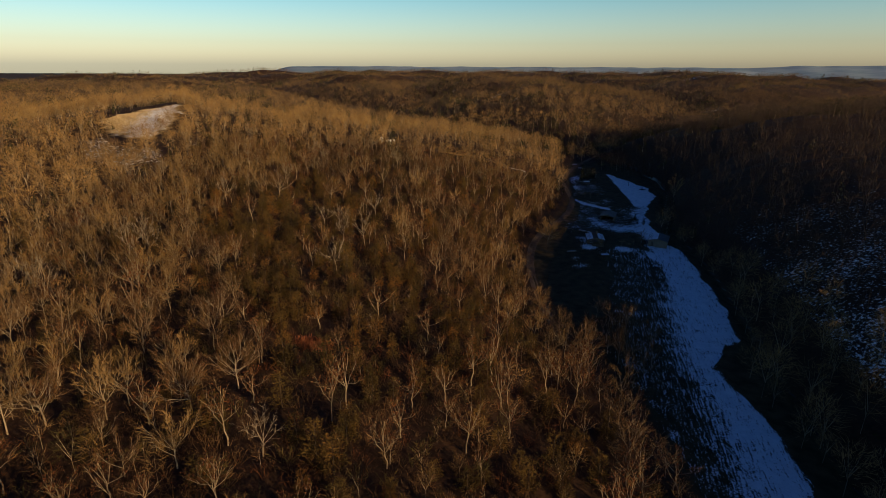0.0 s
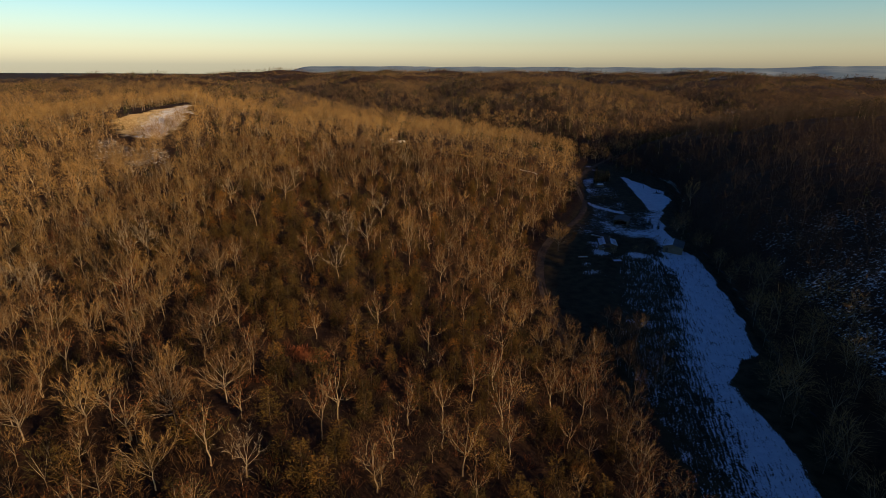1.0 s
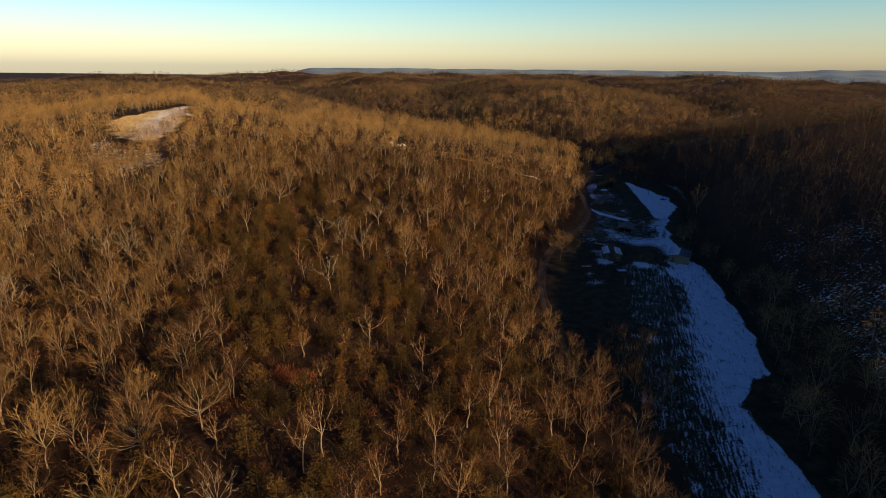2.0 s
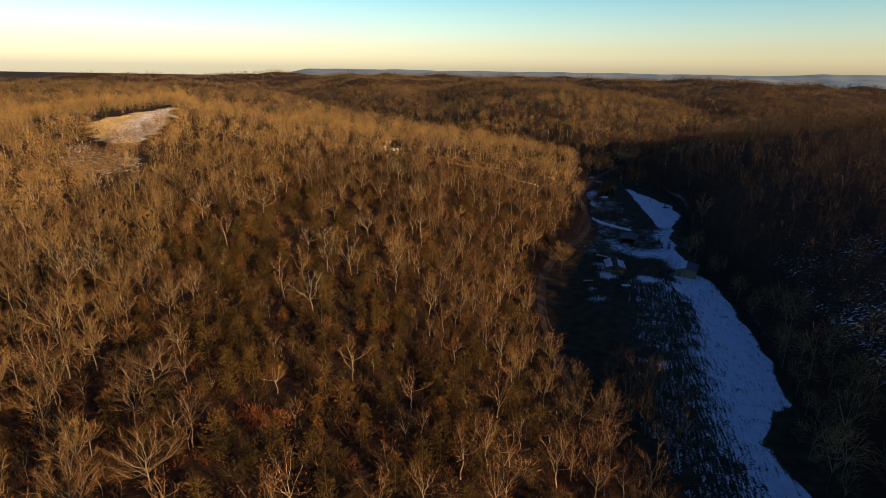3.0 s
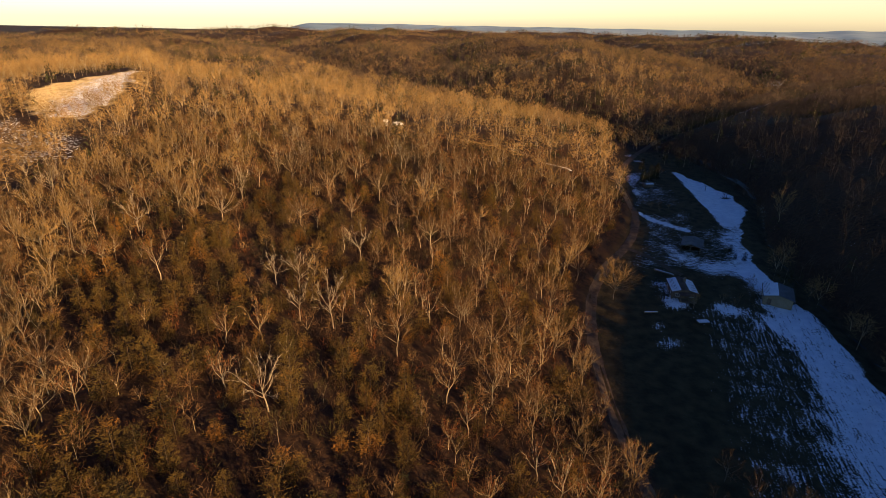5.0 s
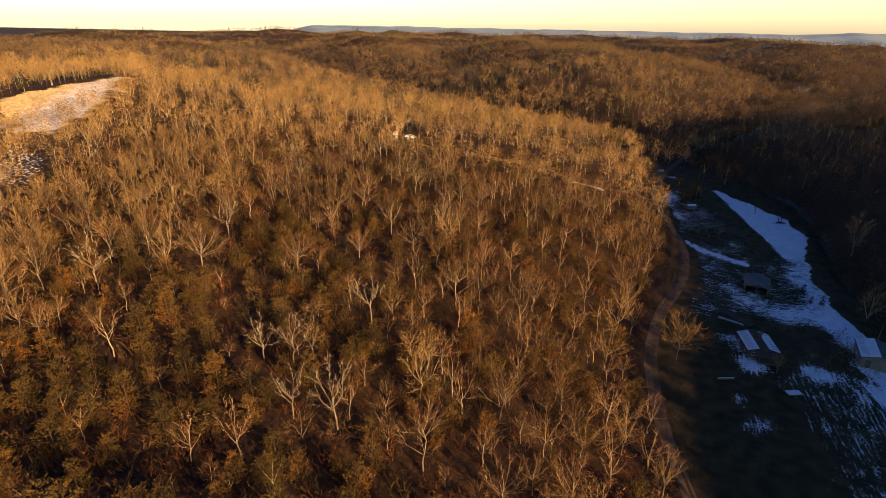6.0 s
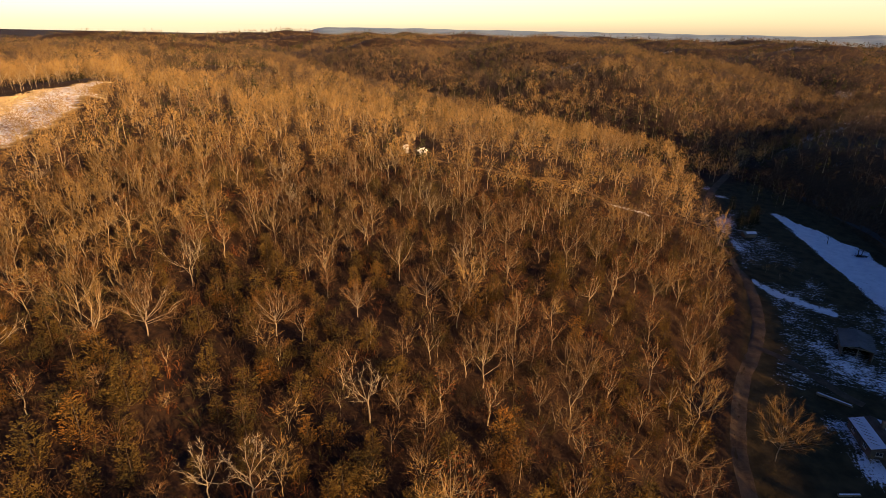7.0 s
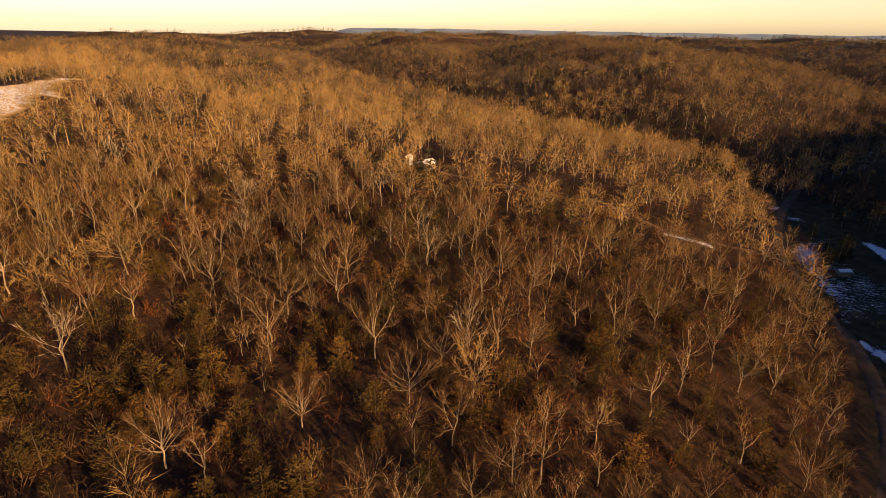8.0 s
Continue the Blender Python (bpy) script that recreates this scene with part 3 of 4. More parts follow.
rs = np.random.RandomState(11)
BARE = [bare_shape(s, 10.0, 10, 8, 9, 0.85 + 0.2 * (s % 3), 0, twig_w=0.06, thick=0.8) for s in range(1, 9)]
SNAGS = [bare_shape(s, 10.0, 8, 6, 5, 1.1, 0, twig_w=0.055, thick=1.0) for s in range(24, 28)]
OAKS = [bare_shape(s, 9.5, 7, 6, 3, 0.9, 4) for s in range(20, 24)]
PINES = [cedar_shape(s, 5.8, 12, 19, wide=0.43, size=0.36) for s in range(30, 34)]
HERO = (-46, 30, 146, 228)


def scatter(x, y, count, lo, hi):
    """Spots for woods(): variant, x, y, z, scale, turn, stretch."""
    n = len(x)
    return np.stack([rs.randint(0, count, n), x, y, height(x, y), rs.uniform(lo, hi, n), rs.uniform(0, 6.28, n), rs.uniform(0.8, 1.08, n)], 1)


def shape_meshes(shapes, names, mats):
    """For each shape a list of (part name, mesh)."""
    out = []
    for shape in shapes:
        row = []
        for part_name, m, (v, f) in zip(names, mats, shape):
            if len(f):
                row.append((part_name, tri_mesh(part_name, v, f, [m])))
        out.append(row)
    return out


def plant(kind, meshes, spot, label, group):
    """A tree of its own: an empty at its foot with trunk and crown."""
    k, x, y, z, sc, turn, tall = spot
    tree = tagged(new(kind), label, "tree", group)
    tree.matrix_basis = Matrix.LocRotScale((x, y, z), Euler((0, 0, turn)), (sc, sc, sc * tall))
    for part_name, me in meshes[int(k)]:
        new(part_name, me).parent = tree
    return tree


def brush_shape(seed, high, stems, sprigs):
    """A low thicket bush: fine stems fanning up from the ground, each with a few short sprigs."""
    rng = random.Random(seed)
    crown = Shape()
    for k in range(stems):
        az, r = rng.uniform(0, 6.28), rng.uniform(0.0, 0.7)
        p = Vector((math.cos(az) * r, math.sin(az) * r, -0.1))
        d = Vector((math.cos(az) * r * 0.9 + rng.gauss(0, 0.35), math.sin(az) * r * 0.9 + rng.gauss(0, 0.35), 1)).normalized()
        e = p + d * high * rng.uniform(0.55, 1.05)
        crown.sliver(p, e, rng.uniform(0.05, 0.09), rng)
        for w in range(sprigs):
            q = p.lerp(e, rng.uniform(0.3, 1.0))
            f = (d * 0.7 + Vector((rng.gauss(0, 0.7), rng.gauss(0, 0.7), rng.gauss(0.1, 0.4)))).normalized()
            crown.sliver(q, q + f * high * rng.uniform(0.2, 0.42), rng.uniform(0.05, 0.1), rng)
    nothing = (np.zeros((0, 3), np.float32), np.zeros((0, 3), np.int32))
    return nothing, crown.arrays(), nothing


BRUSH_SHAPES = [brush_shape(s, 2.5, 12, 3) for s in range(90, 95)]
bx, by = spread_points(NEAR[0], NEAR[1], NEAR[2], NEAR[3] + 40, 2.35, 6)
ok = (wooded(bx, by) | ((to_line(bx, by, DRIVE) > 1.6) & (by > 292) & (bx > -30) & (bx < 56))) & (rs.rand(len(bx)) < 0.8 + 0.2 * waves(bx, by, 20, 52)) & (bx > -34 - 0.86 * by)
bx, by = bx[ok], by[ok]
tone = rs.rand(len(bx)) + 0.25 * waves(bx, by, 34, 21)
for name, lo, hi, brush_mat, words in (("understory_brush", 0.36, 9, BROWN_BRUSH, "tangled brown brush under the bare trees"), ("rusty_brush", -9, 0.18, RUST, "low rust brown brush under the bare trees"), ("olive_brush", 0.18, 0.36, OLIVE_BRUSH, "low olive green brush under the bare trees")):
    mine = (tone > lo) & (tone <= hi)
    woods(name, BRUSH_SHAPES, scatter(bx[mine], by[mine], 5, 0.5, 1.35), [brush_mat] * 3, words)

TRACK_GRASS = mat("bank_grass", (0.2, 0.12, 0.04), (0.4, 0.25, 0.09), 0.2, fine=1.5)
STRAW = mat("dry_straw", (0.44, 0.32, 0.14), (0.7, 0.55, 0.3), 0.2, fine=1.5)


def tuft_shape(seed, high, blades):
    """A tuft of tall dry grass: upright leaning blades."""
    rng = random.Random(seed)
    crown = Shape()
    for k in range(blades):
        p = Vector((rng.gauss(0, 0.45), rng.gauss(0, 0.45), -0.05))
        crown.sliver(p, p + Vector((rng.gauss(0, 0.2), rng.gauss(0, 0.2), high * rng.uniform(0.6, 1.1))), rng.uniform(0.08, 0.16), rng)
    nothing = (np.zeros((0, 3), np.float32), np.zeros((0, 3), np.int32))
    return nothing, crown.arrays(), nothing


TUFTS = [tuft_shape(s, 0.55, 14) for s in range(100, 104)]
tx, ty = spread_points(-195, -120, 225, 362, 1.2, 15)
ok = in_poly(tx, ty, CLEARING) & (rs.rand(len(tx)) < smooth(-162, -184, tx + 0.15 * (ty - 300)) * 0.9 + 0.06)
woods("dry_grass", TUFTS, scatter(tx[ok], ty[ok], 4, 0.7, 1.3), [STRAW, STRAW, STRAW], "tall golden dry grass on the ridge clearing")

px, py = spread_points(NEAR[0], NEAR[1], NEAR[2], NEAR[3], 5.15, 1)
ok = wooded(px, py) & (px > -34 - 0.86 * py) & is_near(px, py)
ok &= rs.rand(len(px)) < 1 - 0.24 * cedar_share(px, py) - 0.1 * waves(px, py, 22, 51)
px, py = px[ok], py[ok]
u, cs = rs.rand(len(px)), cedar_share(px, py)
kind_of = np.where(u < cs, 2, np.where(u > 0.86 - 0.3 * smooth(-18, 22, px), 1, np.where(u > 0.815, 3, 0)))
kind_of = np.where((kind_of == 0) & (rs.rand(len(px)) < 0.15 + 0.75 * smooth(-80, -25, px) * (1 - 0.75 * smooth(6, 20, px))), 4, kind_of)
hero = (px > HERO[0]) & (px < HERO[1]) & (py > HERO[2]) & (py < HERO[3])
for k, (name, shapes, mats, names, lo, hi, thing, label, stuff_label) in enumerate((
        ("bare_woods", BARE, [BARK, TWIG, TWIG], ("trunk", "crown", "leaves"), 0.55, 1.2, "bare_tree", "bare brown winter hardwood with pale rising limbs", "bare brown winter hardwoods with pale limbs on the slope"),
        ("russet_woods", BARE, [BARK, RUSSET_TWIG, RUSSET_TWIG], ("trunk", "crown", "leaves"), 0.45, 1.15, "russet_tree", "bare winter hardwood with pale limbs and russet twigs", "bare hardwoods with russet twigs on the lower slope"),
        ("oak_woods", OAKS, [BARK, TWIG, RUST], ("trunk", "crown", "dry_leaves"), 0.6, 1.15, "oak_tree", "young oak still holding rust brown dry leaves", "young oaks holding rust brown leaves on the slope"),
        ("pine_woods", PINES, [STEM, NEEDLE, NEEDLE], ("trunk", "crown", "crown"), 0.6, 1.2, "pine_tree", "bronze green scrub pine with a ragged crown", "bronze green scrub pines on the slope"),
        ("snag_woods", SNAGS, [PALE_BARK, PALE_BARK, TWIG], ("trunk", "crown", "leaves"), 0.75, 1.2, "pale_tree", "crooked pale barked tree with few twigs", "crooked pale barked trees among the pines"))):
    mine = kind_of == (0, 4, 1, 2, 3)[k]
    spots = scatter(px[mine & ~hero], py[mine & ~hero], len(shapes), lo, hi)
    woods(name, shapes, spots, mats, stuff_label)
    made = shape_meshes(shapes, names, mats)
    for spot in scatter(px[mine & hero], py[mine & hero], len(shapes), lo, hi):
        plant(thing, made, spot, label, thing.replace("_", " ") + "s on the slope")

MID_BARE = [blade_shape(s, 11.0, 160, 1.45, 0.82 + 0.14 * (s % 3), stems=6, fat=0.3, lift=0.6) for s in range(41, 49)]
BACK_BARE = [blade_shape(s, 11.0, 66, 1.7, 0.88 + 0.14 * (s % 3), stems=5, fat=0.45, lift=0.55) for s in range(51, 57)]
SPREAD_SHAPES = [bare_shape(s, 9.0, 17, 9, 11, 1.25, 0, spread=0.4, twig_w=0.045, thick=1.0) for s in (140, 141, 142)]
spread_made = shape_meshes(SPREAD_SHAPES, ("trunk", "crown", "leaves"), [PALE_BARK, RUSSET_TWIG, RUSSET_TWIG])
for k, (x, y, sc) in enumerate(SPREADING):
    plant("spreading_tree", spread_made, (k % 3, x, y, at(x, y), sc, k * 1.3, 0.95), "broad spreading bare tree with pale forking limbs", "broad spreading trees on the slope")
SEDGE = mat("red_sedge", (0.12, 0.035, 0.014), (0.36, 0.13, 0.05), 0.4, fine=2.0)
tx, ty = spread_points(-31, -18, 89, 99, 0.55, 25)
ok = np.hypot((tx + 24.5) / 3.8, (ty - 94) / 2.4) < 1 + 0.15 * waves(tx, ty, 4, 26)
woods("red_sedge", TUFTS, scatter(tx[ok], ty[ok], 4, 0.8, 1.7), [SEDGE] * 3, "patch of reddish dry sedge in a small glade")
tx, ty = spread_points(-4, 30, 296, 316, 1.0, 27)
bank = to_line(tx, ty, [(1, 310.5), (8, 310), (15, 309), (22, 305.5)])
ok = bank < 2.6 + 0.8 * waves(tx, ty, 7, 28)
woods("bank_grass", TUFTS, scatter(tx[ok], ty[ok], 4, 0.8, 1.5), [TRACK_GRASS] * 3, "golden dry grass on the bank below the dirt track")
NORTH_BARE = [blade_shape(s, 11.0, 58, 1.5, 0.8 + 0.14 * (s % 3), stems=7, fat=0.25, lift=0.7) for s in range(58, 62)]
MID_PINE = [leafy_far(s, 8.5, 28, 1.2, wide=0.3) for s in range(61, 64)]
SAPLINGS = [blade_shape(s, 10.0, 105, 1.8, 0.85 + 0.15 * (s % 3), stems=4, fat=0.26, lift=0.75) for s in range(110, 116)]
qx, qy = spread_points(NEAR[0], NEAR[1], NEAR[2], NEAR[3], 4.1, 19)
ok = wooded(qx, qy) & (qx > -34 - 0.86 * qy) & (rs.rand(len(qx)) < 0.95 - 0.85 * cedar_share(qx, qy))
qx, qy = qx[ok], qy[ok]
tone = rs.rand(len(qx)) + 0.3 * waves(qx, qy, 38, 23) + 0.35 * smooth(-45, -95, qx) + 0.4 * smooth(8, 22, qx)
for name, lo, hi, twig_mat, words in (("russet_saplings", -9, 0.62, RUSSET_TWIG, "thin russet saplings between the larger trees"), ("olive_saplings", 0.62, 0.82, OLIVE_BRUSH, "thin olive saplings between the larger trees"), ("golden_saplings", 0.82, 9, TWIG, "thin golden brown saplings between the larger trees")):
    mine = (tone > lo) & (tone <= hi)
    woods(name, SAPLINGS, scatter(qx[mine], qy[mine], len(SAPLINGS), 0.34, 0.72), [BARK, twig_mat, twig_mat], words)
mx, my = spread_points(-400, 330, -60, 620, 5.8, 2)
ok = wooded(mx, my) & ~is_near(mx, my) & (mx > -30 - 0.86 * my) & ((mx < 95) | (my > 330) | (rs.rand(len(mx)) < 0.95)) & (mx < 120 + 0.9 * np.maximum(my, 0)) & (my > -40)
mx, my = mx[ok], my[ok]
aside = mx > 35 + 0.86 * my
ox, oy = mx[aside], my[aside]
mx, my = mx[~aside], my[~aside]


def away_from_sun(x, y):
    """1 on slopes that face away from the sun, where pines hold on and hardwoods are coloured for shade."""
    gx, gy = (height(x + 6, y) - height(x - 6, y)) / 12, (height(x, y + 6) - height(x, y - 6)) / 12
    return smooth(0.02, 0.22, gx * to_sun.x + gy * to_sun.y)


pine = rs.rand(len(mx)) < np.clip(0.05 + 0.14 * (my > 390) + (0.3 + 0.12 * (my > 390)) * waves(mx, my, 80, 10) + 0.35 * away_from_sun(mx, my) * (my > 380) + 0.5 * np.exp(-to_line(mx, my, SIDE_VALLEY) / 40) - 0.3 * ((mx > 95) & (my < 330)), 0.02, 0.65)
back = np.hypot(mx, my - 90) > 330
# Beyond the ridge, slopes turned from the sun get the shade-coloured twigs more often.
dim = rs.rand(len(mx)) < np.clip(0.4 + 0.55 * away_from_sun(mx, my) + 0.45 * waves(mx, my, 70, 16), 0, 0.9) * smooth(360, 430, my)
# All of the right-hand hill is coloured for the shade it lies in.
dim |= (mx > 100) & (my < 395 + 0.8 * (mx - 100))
for name, which, stem_mat, twig_mat, words in (("ridge_woods", ~dim, BARK, TWIG, "bare brown winter hardwoods on the farther ridges"), ("dim_ridge_woods", dim, DULL_SHADE_TWIG, DULL_SHADE_TWIG, "dull grey brown hardwoods on the farther ridges, coloured so mainly where shade falls")):
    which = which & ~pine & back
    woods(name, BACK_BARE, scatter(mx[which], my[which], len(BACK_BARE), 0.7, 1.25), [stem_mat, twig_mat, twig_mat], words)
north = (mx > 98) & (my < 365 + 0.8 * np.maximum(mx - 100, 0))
# Stems and twigs alike take the dark colour: the slope's shade is painted in.
woods("north_slope_woods", NORTH_BARE, scatter(mx[~pine & ~back & north], my[~pine & ~back & north], len(NORTH_BARE), 0.7, 1.25), [STEM, STEM, STEM], "bare hardwoods on the north slope, coloured dark for its shade")
woods("hillside_woods", MID_BARE, scatter(mx[~pine & ~back & ~north], my[~pine & ~back & ~north], len(MID_BARE), 0.7, 1.25), [BARK, TWIG, TWIG], "bare brown winter hardwoods covering the hills")
woods("hillside_pines", MID_PINE, scatter(mx[pine], my[pine], len(MID_PINE), 0.7, 1.2), [BARK, HILL_PINE, HILL_PINE], "dark green scrub pines among the hill woods")

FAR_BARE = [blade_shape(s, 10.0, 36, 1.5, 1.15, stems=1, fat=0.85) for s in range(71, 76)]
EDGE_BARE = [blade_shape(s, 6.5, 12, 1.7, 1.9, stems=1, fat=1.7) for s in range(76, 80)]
FAR_PINE = [leafy_far(81, 8.0, 11, 2.0, wide=0.32)]
fx, fy = spread_points(-1500, 1500, -300, 2100, 6.6, 3)
fr = np.hypot(fx, fy)
ok = ~((fx > -400) & (fx < 330) & (fy > -60) & (fy < 620) & (np.abs(fx) < 120 + 0.9 * np.maximum(fy, 0))) & (fr < 1800) & (fx < 0.84 * fy + 30) & (fx > -np.maximum(0.84 * fy + 30, 1.04 * fy - 130)) & (fy > 100) & (rs.rand(len(fx)) < np.where(fr < 850, 1.0, 0.66 * np.clip(1.6 - fr / 1200, 0.25, 1)))
sx, sy = spread_points(-330, 60, -120, 300, 7.0, 17)
rest = wooded(sx, sy) & ((sx < -34 - 0.86 * sy) | (sy < -40))
fx, fy = np.concatenate([fx[ok], ox, sx[rest]]), np.concatenate([fy[ok], oy, sy[rest]])
pine = rs.rand(len(fx)) < np.clip(0.1 + 0.32 * waves(fx, fy, 150, 14) + 0.45 * away_from_sun(fx, fy), 0.01, 0.7)
outer = np.hypot(fx, fy - 60) > 800
# Shade on far slopes is painted by choosing the darker twigs there.
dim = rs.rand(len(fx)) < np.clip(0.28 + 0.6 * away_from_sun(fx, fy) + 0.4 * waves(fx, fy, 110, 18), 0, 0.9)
for name, which, twig_mat, words in (("far_woods", ~dim, FAR_TWIG, "distant bare brown winter woods"), ("dim_far_woods", dim, DULL_SHADE_TWIG, "distant dull grey brown winter woods, coloured so mainly on shaded slopes")):
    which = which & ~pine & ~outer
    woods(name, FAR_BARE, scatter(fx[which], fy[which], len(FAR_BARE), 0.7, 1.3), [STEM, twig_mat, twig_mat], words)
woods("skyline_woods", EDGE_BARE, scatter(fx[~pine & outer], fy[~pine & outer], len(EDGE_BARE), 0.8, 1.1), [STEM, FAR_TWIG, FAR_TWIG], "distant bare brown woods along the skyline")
woods("far_pines", FAR_PINE, scatter(fx[pine], fy[pine], 1, 0.8, 1.2), [BARK, HILL_PINE, HILL_PINE], "distant dark green pines")


# ---------------------------------------------------------------- helpers for built things
def part(name, bm, material, parent, label=""):
    """A bmesh as one mesh object under a thing or a part."""
    me = bpy.data.meshes.new(name)
    bm.normal_update()
    bm.to_mesh(me)
    bm.free()
    me.materials.append(material)
    ob = new(name, me)
    ob.parent = parent
    return tagged(ob, label)


def box(sx, sy, sz, x=0.0, y=0.0, z=0.0, bevel=0.0, bm=None, turn=None):
    """A box with its base centre at x, y, z, softly bevelled."""
    own = bmesh.new()
    m = Matrix.Translation((x, y, z + sz / 2)) @ (turn or Matrix()) @ Matrix.Diagonal((sx, sy, sz, 1))
    bmesh.ops.create_cube(own, size=1, matrix=m)
    if bevel:
        bmesh.ops.bevel(own, geom=own.edges[:], offset=bevel, segments=1, affect="EDGES")
    if bm is None:
        return own
    tmp = bpy.data.meshes.new("tmp")
    own.to_mesh(tmp), own.free()
    bm.from_mesh(tmp)
    bpy.data.meshes.remove(tmp)
    return bm


def wall(w, h, th, holes=(), gable=0.0):
    """An upright wall along x, its base at z 0, with openings (x0, x1, z0, z1) through it and a gable on top."""
    bm = bmesh.new()
    xs = sorted({-w / 2, w / 2, *[v for o in holes for v in o[:2]]})
    zs = sorted({0.0, h, *[v for o in holes for v in o[2:]]})
    for x0, x1 in zip(xs, xs[1:]):
        for z0, z1 in zip(zs, zs[1:]):
            cx, cz = (x0 + x1) / 2, (z0 + z1) / 2
            if not any(o[0] < cx < o[1] and o[2] < cz < o[3] for o in holes):
                box(x1 - x0, th, z1 - z0, cx, 0, z0, bm=bm)
    if gable:
        vs = [bm.verts.new((x, y, z)) for y in (-th / 2, th / 2) for x, z in ((-w / 2, h), (w / 2, h), (0, h + gable))]
        bm.faces.new(vs[:3]), bm.faces.new(vs[5:2:-1])
        for a, b in ((0, 1), (1, 2), (2, 0)):
            bm.faces.new((vs[a], vs[a + 3], vs[b + 3], vs[b]))
        bmesh.ops.recalc_face_normals(bm, faces=bm.faces[:])
    return bm


def slab(p, q, r, t, thick):
    """A flat panel through four corners with thickness upwards."""
    bm = bmesh.new()
    n = (Vector(q) - Vector(p)).cross(Vector(t) - Vector(p)).normalized() * thick
    lo = [bm.verts.new(v) for v in (p, q, r, t)]
    hi = [bm.verts.new(Vector(v) + n) for v in (p, q, r, t)]
    bm.faces.new(lo[::-1]), bm.faces.new(hi)
    for k in range(4):
        bm.faces.new((lo[k], lo[(k + 1) % 4], hi[(k + 1) % 4], hi[k]))
    bmesh.ops.recalc_face_normals(bm, faces=bm.faces[:])
    return bm


SNOW = mat("roof_snow", (0.68, 0.70, 0.74), (0.84, 0.85, 0.87), 0.6, bump=0.05, bump_scale=3)
TAN = mat("tan_siding", (0.22, 0.17, 0.10), (0.33, 0.26, 0.17), 0.5, rough=0.6, bump=0.02, bump_scale=8)
GREY_ROOF = mat("grey_metal_roof", (0.09, 0.088, 0.085), (0.17, 0.165, 0.155), 0.5, rough=0.7, metal=0.0, bump=0.02, bump_scale=5)
BROWN_ROOF = mat("brown_shingles", (0.07, 0.045, 0.03), (0.15, 0.10, 0.07), 0.8, bump=0.02, bump_scale=12)
PALE = mat("pale_paint", (0.55, 0.52, 0.46), (0.74, 0.72, 0.66), 0.6, rough=0.6)
BOARD = mat("weathered_boards", (0.10, 0.075, 0.05), (0.22, 0.17, 0.12), 0.8, bump=0.02, bump_scale=9)
DARK = mat("dark_wood", (0.03, 0.024, 0.018), (0.07, 0.055, 0.04), 0.9)
RUBBER = mat("tyre_rubber", (0.015, 0.015, 0.015), (0.035, 0.034, 0.033), 2.0, rough=0.8)
GLASS = mat("dark_window_glass", (0.02, 0.025, 0.03), (0.035, 0.04, 0.05), 0.5, rough=0.08, spec=0.5)
GRAVEL = mat("gravel", (0.06, 0.04, 0.024), (0.145, 0.1, 0.06), 0.5, fine=3.0, bump=0.05, bump_scale=6)
TRACK = mat("dirt_track", (0.09, 0.055, 0.028), (0.2, 0.125, 0.065), 0.3, fine=2.0, bump=0.05, bump_scale=5)
WATER = mat("creek_water", (0.006, 0.008, 0.008), (0.014, 0.016, 0.015), 0.3, rough=0.3, bump=0.01, bump_scale=2, spec=0.2)


def opening_fill(building, m, w, h, kind):
    """A door or window set in an opening whose base centre is at m."""
    if kind == "door":
        leaf = part("door", box(w - 0.04, 0.06, h - 0.03, bevel=0.01), BOARD, building, "dark boarded door")
        leaf.matrix_basis = m
        part("handle", box(0.05, 0.1, 0.16, w * 0.35, -0.06, h * 0.48, bevel=0.01), GREY_ROOF, leaf)
    else:
        fr = bmesh.new()
        for x, z, sx, sz in ((0, 0, w, 0.07), (0, h - 0.07, w, 0.07), (-w / 2 + 0.035, 0.07, 0.07, h - 0.14), (w / 2 - 0.035, 0.07, 0.07, h - 0.14), (0, 0.07, 0.05, h - 0.14)):
            box(sx, 0.12, sz, x, 0, z, bm=fr)
        win = part("window", fr, PALE, building, "pale framed window")
        win.matrix_basis = m
        part("pane", box(w - 0.1, 0.02, h - 0.1, 0, 0, 0.05), GLASS, win)
        part("sill", box(w + 0.12, 0.16, 0.05, 0, -0.06, -0.05, bevel=0.01), PALE, win)


